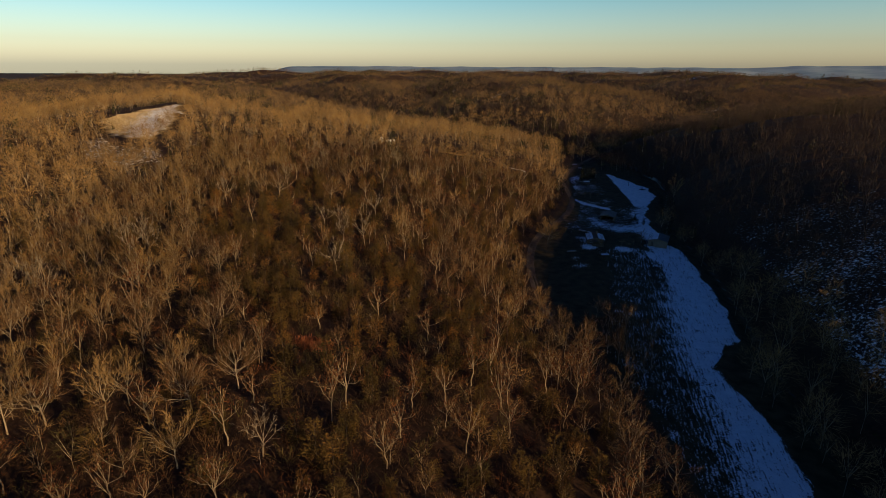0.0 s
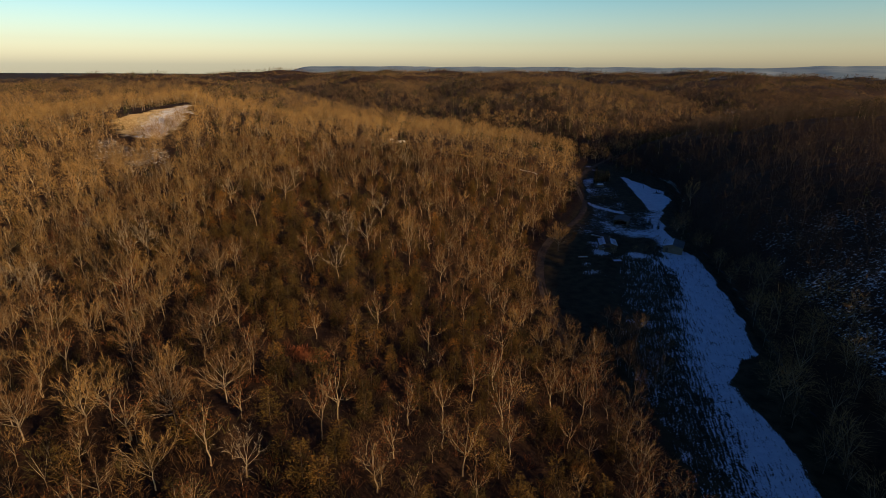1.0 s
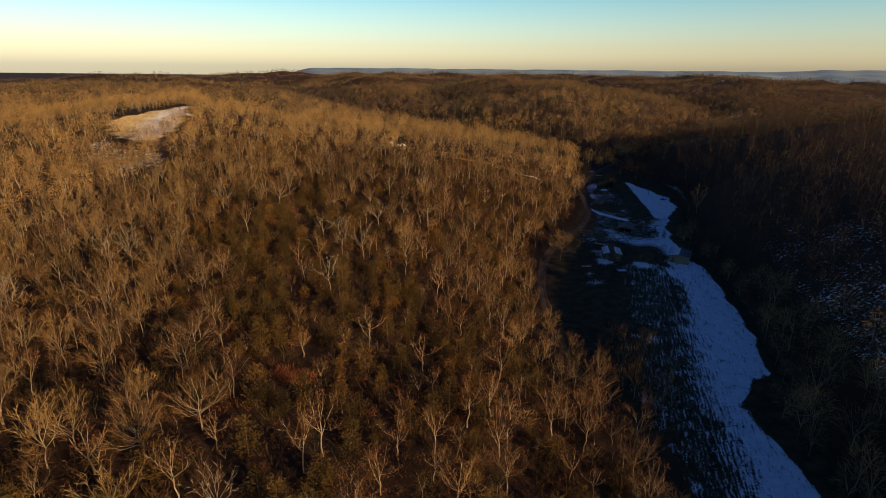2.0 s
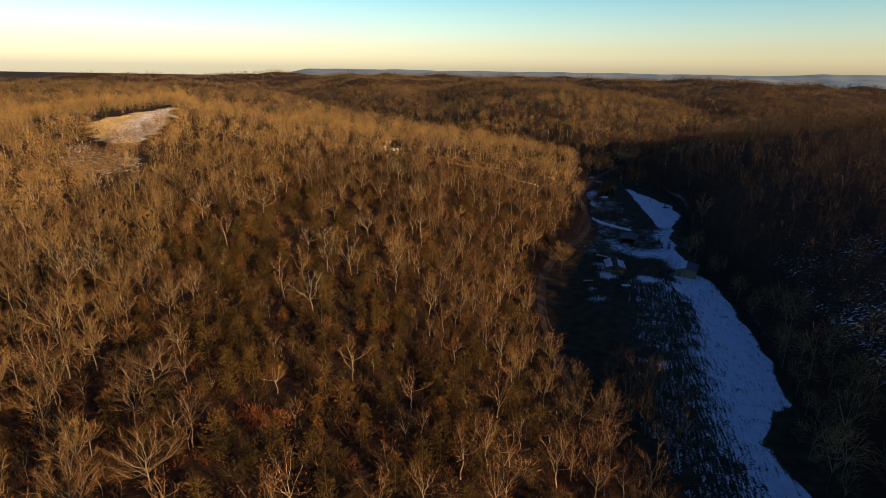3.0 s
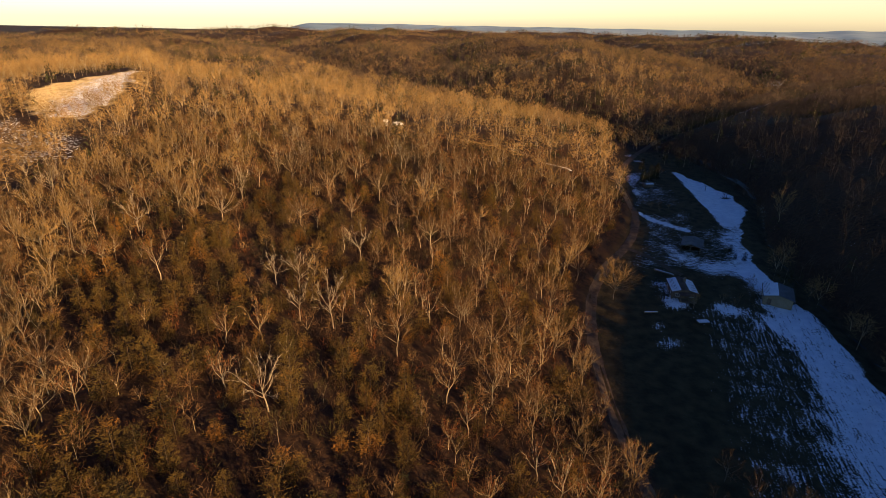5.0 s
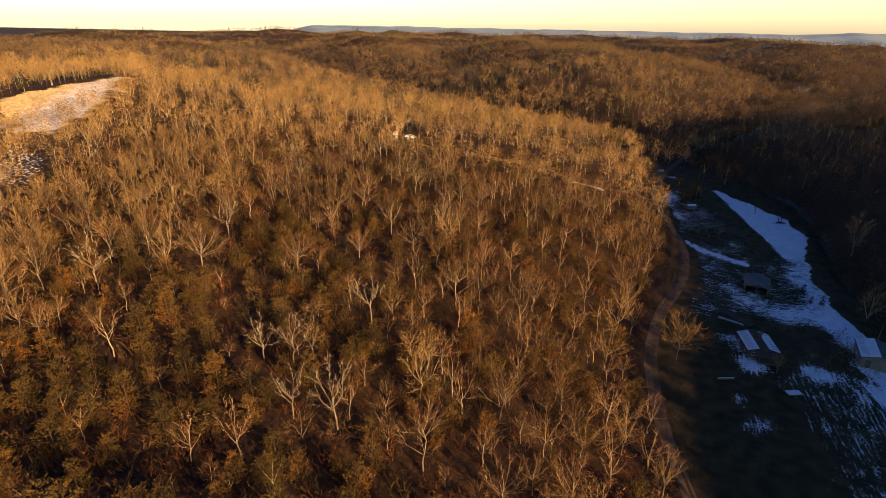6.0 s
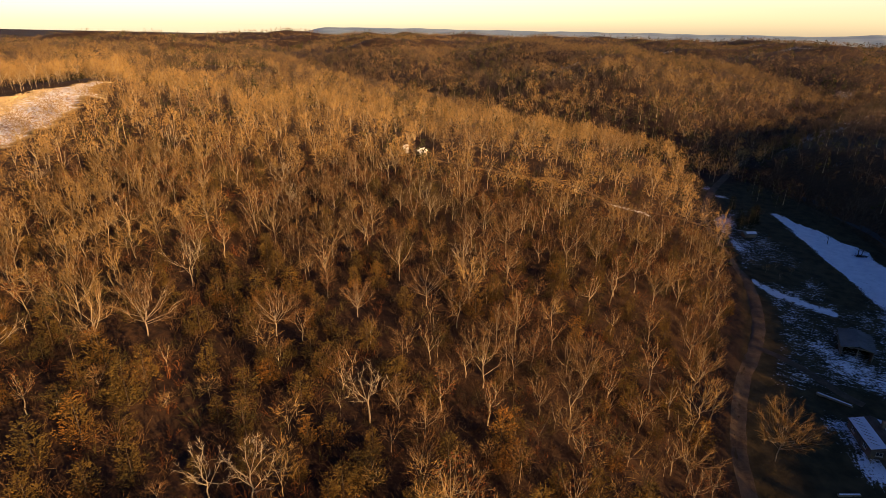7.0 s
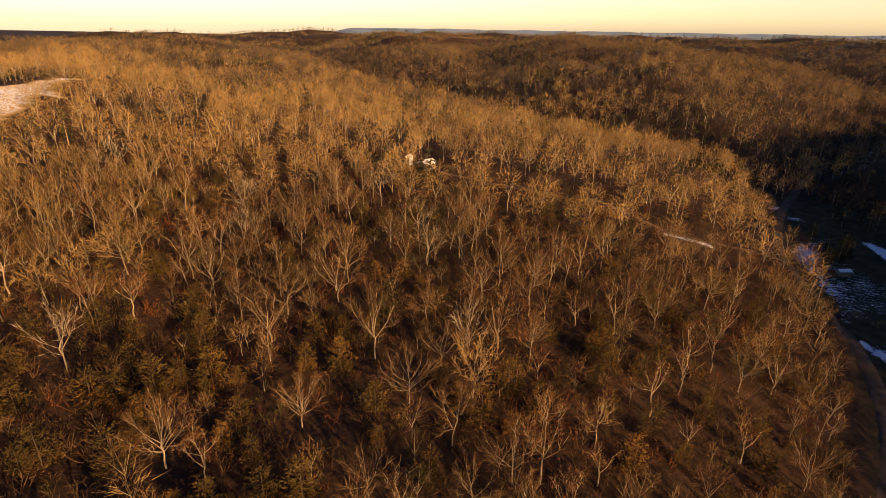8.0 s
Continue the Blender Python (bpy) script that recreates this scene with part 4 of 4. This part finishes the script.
def gable_building(name, label, x, y, yaw, w, l, eave, rise, wall_mat, roof_mat, snow=(), front=(), sides=(), open_front=False, over=0.35, category="building"):
    """A building with a gable roof: ridge along local y, front towards local -y. front, sides: openings (kind, x0, x1, z0, z1)."""
    b = tagged(new(name), label, category)
    b.matrix_basis = pose(x, y, at(x, y, -0.15), 0, 0, yaw)
    th = 0.16
    if not open_front:
        f = part("wall", wall(w, eave, th, [o[1:] for o in front], rise), wall_mat, b)
        f.location = (0, -l / 2 + th / 2, 0)
        for kind, x0, x1, z0, z1 in front:
            opening_fill(b, Matrix.Translation(((x0 + x1) / 2, -l / 2 + th / 2, z0)), x1 - x0, z1 - z0, kind)
    else:
        for k in range(3):
            part("post", box(0.2, 0.2, eave, -w / 2 + 0.12 + k * (w - 0.24) / 2, -l / 2 + 0.12, 0, bevel=0.01), BOARD, b)
        part("beam", box(w, 0.16, 0.25, 0, -l / 2 + 0.12, eave, bevel=0.01), BOARD, b)
    part("wall", wall(w, eave, th, (), rise), wall_mat, b).location = (0, l / 2 - th / 2, 0)
    for side in (-1, 1):
        holes = sides if side < 0 else ()
        sw = part("wall", wall(l - 2 * th, eave, th, [o[1:] for o in holes]), wall_mat, b)
        turn = pose(side * (w / 2 - th / 2), 0, 0, 0, 0, 90 * side)
        sw.matrix_basis = turn
        for kind, x0, x1, z0, z1 in holes:
            opening_fill(b, turn @ Matrix.Translation(((x0 + x1) / 2, 0, z0)), x1 - x0, z1 - z0, kind)
        ex = side * (w / 2 + over)
        ez = eave - rise * over / (w / 2)
        y0, y1 = -l / 2 - over, l / 2 + over
        c = [(ex, y0, ez), (0, y0, eave + rise), (0, y1, eave + rise), (ex, y1, ez)]
        if side > 0:
            c = c[::-1]
        lo = [(v[0], v[1], v[2] + 0.01) for v in c]
        roof = part("roof", slab(*lo, 0.12), roof_mat, b)
        roof.location = (0, 0, 0.02)
        seams = bmesh.new()
        n = int((l + 2 * over) / 0.9)
        ang = math.atan2(rise, w / 2) * -side
        run = math.hypot(w / 2 + over, rise * (1 + over / (w / 2)))
        for k in range(1, n):
            yy = y0 + k * (y1 - y0) / n
            box(run * 0.98, 0.05, 0.05, ex / 2, yy, (ez + eave + rise) / 2 + 0.12, bm=seams, turn=Matrix.Rotation(ang, 4, "Y"))
        part("roof_seams", seams, roof_mat, roof)
        for s0, s1, f0, f1, sd in snow:
            if sd != side:
                continue
            def on(u, v):
                return (ex * (1 - u), y0 + (y1 - y0) * v, ez + (eave + rise - ez) * u + 0.15)
            q = [on(s0, f0), on(s1, f0), on(s1, f1), on(s0, f1)]
            cover = part("snow_cover", slab(*(q[::-1] if side > 0 else q), 0.09), SNOW, roof, "thin settled snow")
    part("ridge_cap", box(0.35, l + 2 * over, 0.08, 0, 0, eave + rise + 0.1, bevel=0.02), roof_mat, b)
    return b


# ---------------------------------------------------------------- the farmstead in the valley
gable_building("barn", "tan metal sided barn with half snowed roof", 86.4, 205.6, -25, 6.8, 8.4, 2.6, 0.85, TAN, GREY_ROOF,
               snow=[(0.04, 0.96, 0.02, 0.98, -1)], front=[("door", -2.5, -1.5, 0.1, 2.1)], sides=[("window", -1.0, 0.2, 1.0, 2.0)], category="barn")
gable_building("pole_shed", "open fronted pole shed with grey metal roof", 75.6, 238.5, -26, 5.8, 8.2, 2.3, 0.8, BOARD, GREY_ROOF, open_front=True, category="shed")
house = gable_building("house", "low brown roofed farmhouse with snow on both slopes", 61.8, 208.4, -8, 6.4, 8.0, 1.95, 0.95, BOARD, BROWN_ROOF,
                       snow=[(0.05, 0.7, 0.03, 0.97, -1), (0.02, 0.72, 0.05, 0.95, 1)],
                       front=[("door", -0.5, 0.5, 0.15, 1.9), ("window", 1.3, 2.4, 0.8, 1.6), ("window", -2.4, -1.3, 0.8, 1.6)],
                       sides=[("window", -2.6, -1.5, 0.8, 1.6), ("window", 1.5, 2.6, 0.8, 1.6)], category="house")
porch = part("porch_deck", box(4.4, 2.2, 0.25, 0.6, -5.2, 0.1, bevel=0.02), BOARD, house, "weathered board porch deck")
for k in range(3):
    part("porch_post", box(0.14, 0.14, 1.75, -1.4 + k * 2.0, -6.2, 0.35, bevel=0.01), BOARD, house)
part("porch_roof", box(4.8, 2.4, 0.1, 0.6, -5.25, 2.1, bevel=0.02), BROWN_ROOF, house)
part("chimney", box(0.6, 0.6, 1.5, 0.8, 1.6, 2.6, bevel=0.03), BOARD, house, "brown masonry chimney")
gable_building("roadside_shed", "low weathered shed with snow on its roof", 81.0, 304.8, 98, 2.6, 3.8, 1.25, 0.5, BOARD, GREY_ROOF, snow=[(0.25, 0.9, 0.05, 0.8, -1)], front=[("door", -0.5, 0.3, 0.1, 1.2)], category="shed")
gable_building("ridge_cabin", "small tan cabin with pale metal roof among trees", -31.0, 320.0, -35, 3.2, 4.0, 1.8, 0.85, TAN, PALE, front=[("door", -0.5, 0.4, 0.1, 1.85)], sides=[("window", -0.5, 0.5, 1.0, 1.8)], category="cabin")
gable_building("white_outhouse", "narrow white outhouse beside the ridge cabin", -36.4, 321.0, -20, 1.5, 1.5, 2.5, 0.5, PALE, PALE, front=[("door", -0.35, 0.35, 0.1, 1.9)], over=0.15, category="shed")


def trailer(x, y, yaw):
    t = tagged(new("flat_trailer"), "low flat trailer covered with snow on grass", "trailer")
    t.matrix_basis = pose(x, y, at(x, y), 0, 0, yaw)
    bed = part("bed", box(3.0, 1.5, 0.18, 0, 0, 0.5, bevel=0.02), BOARD, t)
    part("snow_cover", box(2.9, 1.4, 0.16, 0, 0, 0.68, bevel=0.05), SNOW, bed, "settled white snow")
    part("tongue", box(1.3, 0.12, 0.1, 2.1, 0, 0.5, bevel=0.01), DARK, t)
    part("stand", box(0.1, 0.1, 0.5, 2.6, 0, 0.0), DARK, t)
    for sy in (-0.8, 0.8):
        bm = bmesh.new()
        bmesh.ops.create_cone(bm, cap_ends=True, segments=16, radius1=0.3, radius2=0.3, depth=0.18, matrix=pose(-0.2, sy, 0.3, 90))
        bmesh.ops.bevel(bm, geom=[e for e in bm.edges if len(e.link_faces) == 2 and e.calc_face_angle() > 1], offset=0.04, segments=2, affect="EDGES")
        wheel = part("wheel", bm, RUBBER, t)
        hub = bmesh.new()
        bmesh.ops.create_cone(hub, cap_ends=True, segments=12, radius1=0.12, radius2=0.1, depth=0.22, matrix=pose(-0.2, sy, 0.3, 90))
        part("hub", hub, PALE, wheel)


trailer(61.5, 192.0, 8)


def felled_log(x, y, yaw, length, r):
    g = tagged(new("felled_log"), "long felled log with a snowy top", "log")
    g.matrix_basis = pose(x, y, at(x, y, r), 0, 0, yaw)
    sh = Shape()
    rng = random.Random(int(x * 10))
    n = 8
    sh.tube([Vector((length * (k / n - 0.5), rng.gauss(0, 0.05), rng.gauss(0, 0.02))) for k in range(n + 1)], [r * (1.1 - 0.4 * k / n) for k in range(n + 1)], 9)
    v, f = sh.arrays()
    bm = bmesh.new()
    me = tri_mesh("tmp", v, f, [])
    bm.from_mesh(me)
    bmesh.ops.holes_fill(bm, edges=bm.edges[:], sides=12)
    bpy.data.meshes.remove(me)
    stem = part("stem", bm, BARK, g)
    part("snow_cover", box(length * 0.94, r * 1.1, 0.1, 0, 0, r * 0.75, bevel=0.04), SNOW, stem, "thin settled snow")


felled_log(60.8, 219.8, -40, 6.0, 0.28)
felled_log(50.0, 196.5, 5, 3.6, 0.22)

# a grove on the near edge of the field
grove_made = shape_meshes(BARE, ("trunk", "crown", "leaves"), [BARK, RUSSET_TWIG, RUSSET_TWIG])
gx0, gy0 = spread_points(36, 58, 105, 143, 4.3, 33)
for spot in scatter(gx0, gy0, len(BARE), 0.55, 0.9):
    if ((spot[1] - 46.5) / 8) ** 2 + ((spot[2] - 124) / 17) ** 2 < 1:
        plant("grove_tree", grove_made, spot, "bare brown hardwood in a grove at the field edge", "grove at the field edge")

# single trees and shrubs round the farmstead
bare_made = shape_meshes(BARE, ("trunk", "crown", "leaves"), [BARK, TWIG, TWIG])
oak_made = shape_meshes(OAKS, ("trunk", "crown", "dry_leaves"), [BARK, TWIG, RUST])
pine_made = shape_meshes([cedar_shape(s, 7.5, 16, 26, wide=0.3, size=0.36) for s in range(150, 154)], ("trunk", "crown", "crown"), [BARK, CEDAR, CEDAR])


def single(kind, made, k, x, y, sc, turn, tall, label, group="trees round the farmstead"):
    return plant(kind, made, (k, x, y, at(x, y), sc, turn, tall), label, group)


dome_made = shape_meshes([bare_shape(29, 8.5, 26, 8, 16, 1.15, 0, spread=0.42, twig_w=0.045, thick=0.62)], ("trunk", "crown", "leaves"), [BARK, TWIG, TWIG])
single("yard_tree", dome_made, 0, 41.9, 202.9, 1.35, 1.0, 0.98, "broad domed bare tree beside the gravel road")
single("yard_tree", bare_made, 2, 62.0, 199.5, 0.5, 2.0, 1.0, "small bare tree in front of the house")
single("yard_tree", bare_made, 4, 79.0, 205.0, 0.5, 0.4, 1.0, "small bare tree beside the tan barn")
single("yard_tree", bare_made, 5, 82.5, 211.5, 0.45, 4.4, 1.0, "small bare tree beside the tan barn")
single("creek_tree", bare_made, 3, 112.0, 257.0, 1.15, 3.0, 1.1, "tall pale bare tree on the creek bank")
for k, (x, y, sc) in enumerate(((87.0, 236.0, 0.4), (88.8, 230.0, 0.42), (86.4, 231.0, 0.3), (83.5, 232.5, 0.24))):
    single("yard_cedar", pine_made, k, x, y, sc, k * 1.3, 1.0, "small dark cedar on the snowy yard", "cedars by the pole shed")
for k, (x, y, sc) in enumerate(((80.0, 309.5, 0.75), (83.5, 311.5, 1.0), (87.0, 314.5, 0.95), (81.5, 314.0, 0.85), (85.0, 329.0, 0.8), (89.5, 320.5, 0.8))):
    single("roadside_cedar", pine_made, k % 4, x, y, sc, k * 2.1, 1.0, "dark cedar behind the roadside shed", "cedars behind the roadside shed")
for k, (x, y, sc) in enumerate(((85.5, 301.0, 0.35), (90.5, 319.0, 0.6), (80.0, 297.0, 0.25))):
    single("oak_shrub", oak_made, k, x, y, sc, k * 1.7, 0.8, "low tawny shrub holding dry leaves", "shrubs by the road")
for k, (x, y, sc) in enumerate(((74.0, 277.0, 0.3), (77.5, 279.0, 0.34), (80.5, 276.0, 0.3), (76.0, 273.0, 0.28), (84.0, 281.0, 0.26), (72.5, 282.0, 0.25))):
    single("thicket_shrub", bare_made, k, x, y, sc, k * 1.1, 0.8, "low dark bare shrub in a thicket", "thicket in the field")
for k, (x, y, sc) in enumerate(((71.5, 204.0, 0.3), (73.5, 201.5, 0.26), (76.0, 204.5, 0.32), (78.0, 200.5, 0.24), (70.0, 199.5, 0.22), (57.5, 203.5, 0.25))):
    single("yard_shrub", bare_made, k, x, y, sc, k * 1.9, 0.75, "low dark bare shrub beside the house", "shrubs round the house")
sapling_made = shape_meshes([bare_shape(s, 4.2, 5, 4, 3, 0.8, 0, twig_w=0.05, thick=2.4) for s in (36, 37, 38)], ("trunk", "crown", "leaves"), [DARK, STEM, STEM])
single("sapling", sapling_made, 0, 104.4, 301.0, 0.9, 0.7, 1.0, "thin bare sapling standing in snow", "saplings in the snowy field")
single("sapling", sapling_made, 1, 108.3, 292.0, 1.0, 2.7, 1.0, "thin bare sapling standing in snow", "saplings in the snowy field")
single("sapling", sapling_made, 2, 109.2, 291.4, 0.95, 0.7, 1.0, "thin bare sapling standing in snow", "saplings in the snowy field")
pile = tagged(new("brush_pile"), "flat dark brush pile at the saplings' foot", "brush pile")
pile.location = (108.8, 291.3, at(108.8, 291.3))
sh, rng = Shape(), random.Random(5)
for k in range(70):
    c = Vector((rng.gauss(0, 0.9), rng.gauss(0, 0.5), rng.uniform(0, 0.35)))
    d = Vector((rng.gauss(0, 1), rng.gauss(0, 0.6), rng.gauss(0, 0.2))).normalized() * rng.uniform(0.4, 0.9)
    sh.tube([c - d, c + d], [0.04, 0.02], 3)
part_mesh = tri_mesh("branches", *sh.arrays(), [DARK])
new("branches", part_mesh).parent = pile


# ---------------------------------------------------------------- road, lane, creek, distance
def ribbon(name, line, width, m, label, category, lift=0.12, kind="structure", rough_edge=0.15, seed=1):
    pts = [Vector((x, y, 0)) for x, y in line]
    fine = []
    for i in range(len(pts) - 1):
        p0, p1, p2, p3 = pts[max(i - 1, 0)], pts[i], pts[i + 1], pts[min(i + 2, len(pts) - 1)]
        n = max(2, int((p2 - p1).length / 1.5))
        for k in range(n):
            t = k / n
            fine.append(0.5 * (2 * p1 + (p2 - p0) * t + (2 * p0 - 5 * p1 + 4 * p2 - p3) * t * t + (3 * p1 - p0 - 3 * p2 + p3) * t ** 3))
    fine.append(pts[-1])
    rng = random.Random(seed)
    verts, tris, n = [], [], 7
    for i, p in enumerate(fine):
        d = (fine[min(i + 1, len(fine) - 1)] - fine[max(i - 1, 0)]).normalized()
        side = Vector((d.y, -d.x, 0))
        w = width / 2 + rng.uniform(-rough_edge, rough_edge)
        for k in range(n):
            u = k / (n - 1) * 2 - 1
            q = p + side * (u * w)
            dip = -0.05 if k in (1, 2, 4, 5) else 0.0
            verts.append((q.x, q.y, at(q.x, q.y, lift + dip - (0.25 if abs(u) > 0.9 else 0))))
    for i in range(len(fine) - 1):
        for k in range(n - 1):
            a = i * n + k
            tris += [(a, a + 1, a + n + 1), (a, a + n + 1, a + n)]
    return tagged(new(name, tri_mesh(name, verts, tris, [m], smooth_shade=True)), label, category, kind=kind)


ROAD = [(31, 118), (31, 134), (30.8, 150), (30.8, 164), (32.5, 185), (36.8, 205), (45.4, 224), (53, 236), (60, 250), (66, 270), (66.5, 285), (69, 310), (78, 335), (87.4, 354), (98, 371), (114, 395), (128, 414)]
ribbon("road", ROAD, 3.5, GRAVEL, "pale gravel road winding along the valley edge", "road")
ribbon("lane", [(53.5, 237.5), (57, 234.6), (61, 228.4), (63.5, 222.3), (66, 219)], 2.6, GRAVEL, "narrow gravel lane from road to house", "lane", seed=2)
ribbon("ridge_track", DRIVE, 2.0, TRACK, "pale dirt track climbing to the ridge cabin", "track", seed=3)
CREEK = [(r + 0.5, y) for y, r in zip(EDGE_Y, EDGE_R)]
ribbon("creek", CREEK[1:], 2.2, WATER, "narrow dark creek along the foot of the hill", "creek", lift=0.05, seed=4)


def haze_material():
    # The haze of distance is painted into this blue grey base colour.
    m = mat("hazed_hills", (0.19, 0.29, 0.35), (0.38, 0.47, 0.51), 0.0022, fine=0.012)
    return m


def backdrop():
    az = np.radians(np.arange(-62, 63, 0.25))
    rad = np.array([2500, 2800, 3100, 3400, 3700, 4000, 4300, 4600, 4800, 4950])
    A, R = np.meshgrid(az, rad)
    deg = np.degrees(A)
    roll = 1.8 * np.sin(deg * 0.9 + R * 0.004) + 1.2 * np.sin(deg * 2.3 + 1 + R * 0.002)
    Z = -35 + 91 * smooth(2500, 4600, R) + roll * smooth(2600, 3600, R)
    Z = Z + smooth(28.5, 32, deg) * 16 * smooth(3900, 4600, R) + 3 * smooth(-12, -10.5, deg) * smooth(-4.5, -6, deg) * smooth(4000, 4600, R)
    Z = Z - 60 * smooth(4800, 4950, R) - 130 * smooth(-15, -21, deg)
    verts = np.stack([(R * np.sin(A)).ravel(), (R * np.cos(A)).ravel(), Z.ravel()], 1)
    w = len(az)
    i = (np.arange(len(rad) - 1)[:, None] * w + np.arange(w - 1)[None]).ravel()
    tris = np.concatenate([np.stack([i, i + 1, i + w + 1], 1), np.stack([i, i + w + 1, i + w], 1)])
    tagged(new("backdrop", tri_mesh("backdrop", verts, tris, [haze_material()], smooth_shade=True)), "far hills and farmland on the skyline, coloured blue for haze", "hills", kind="structure")


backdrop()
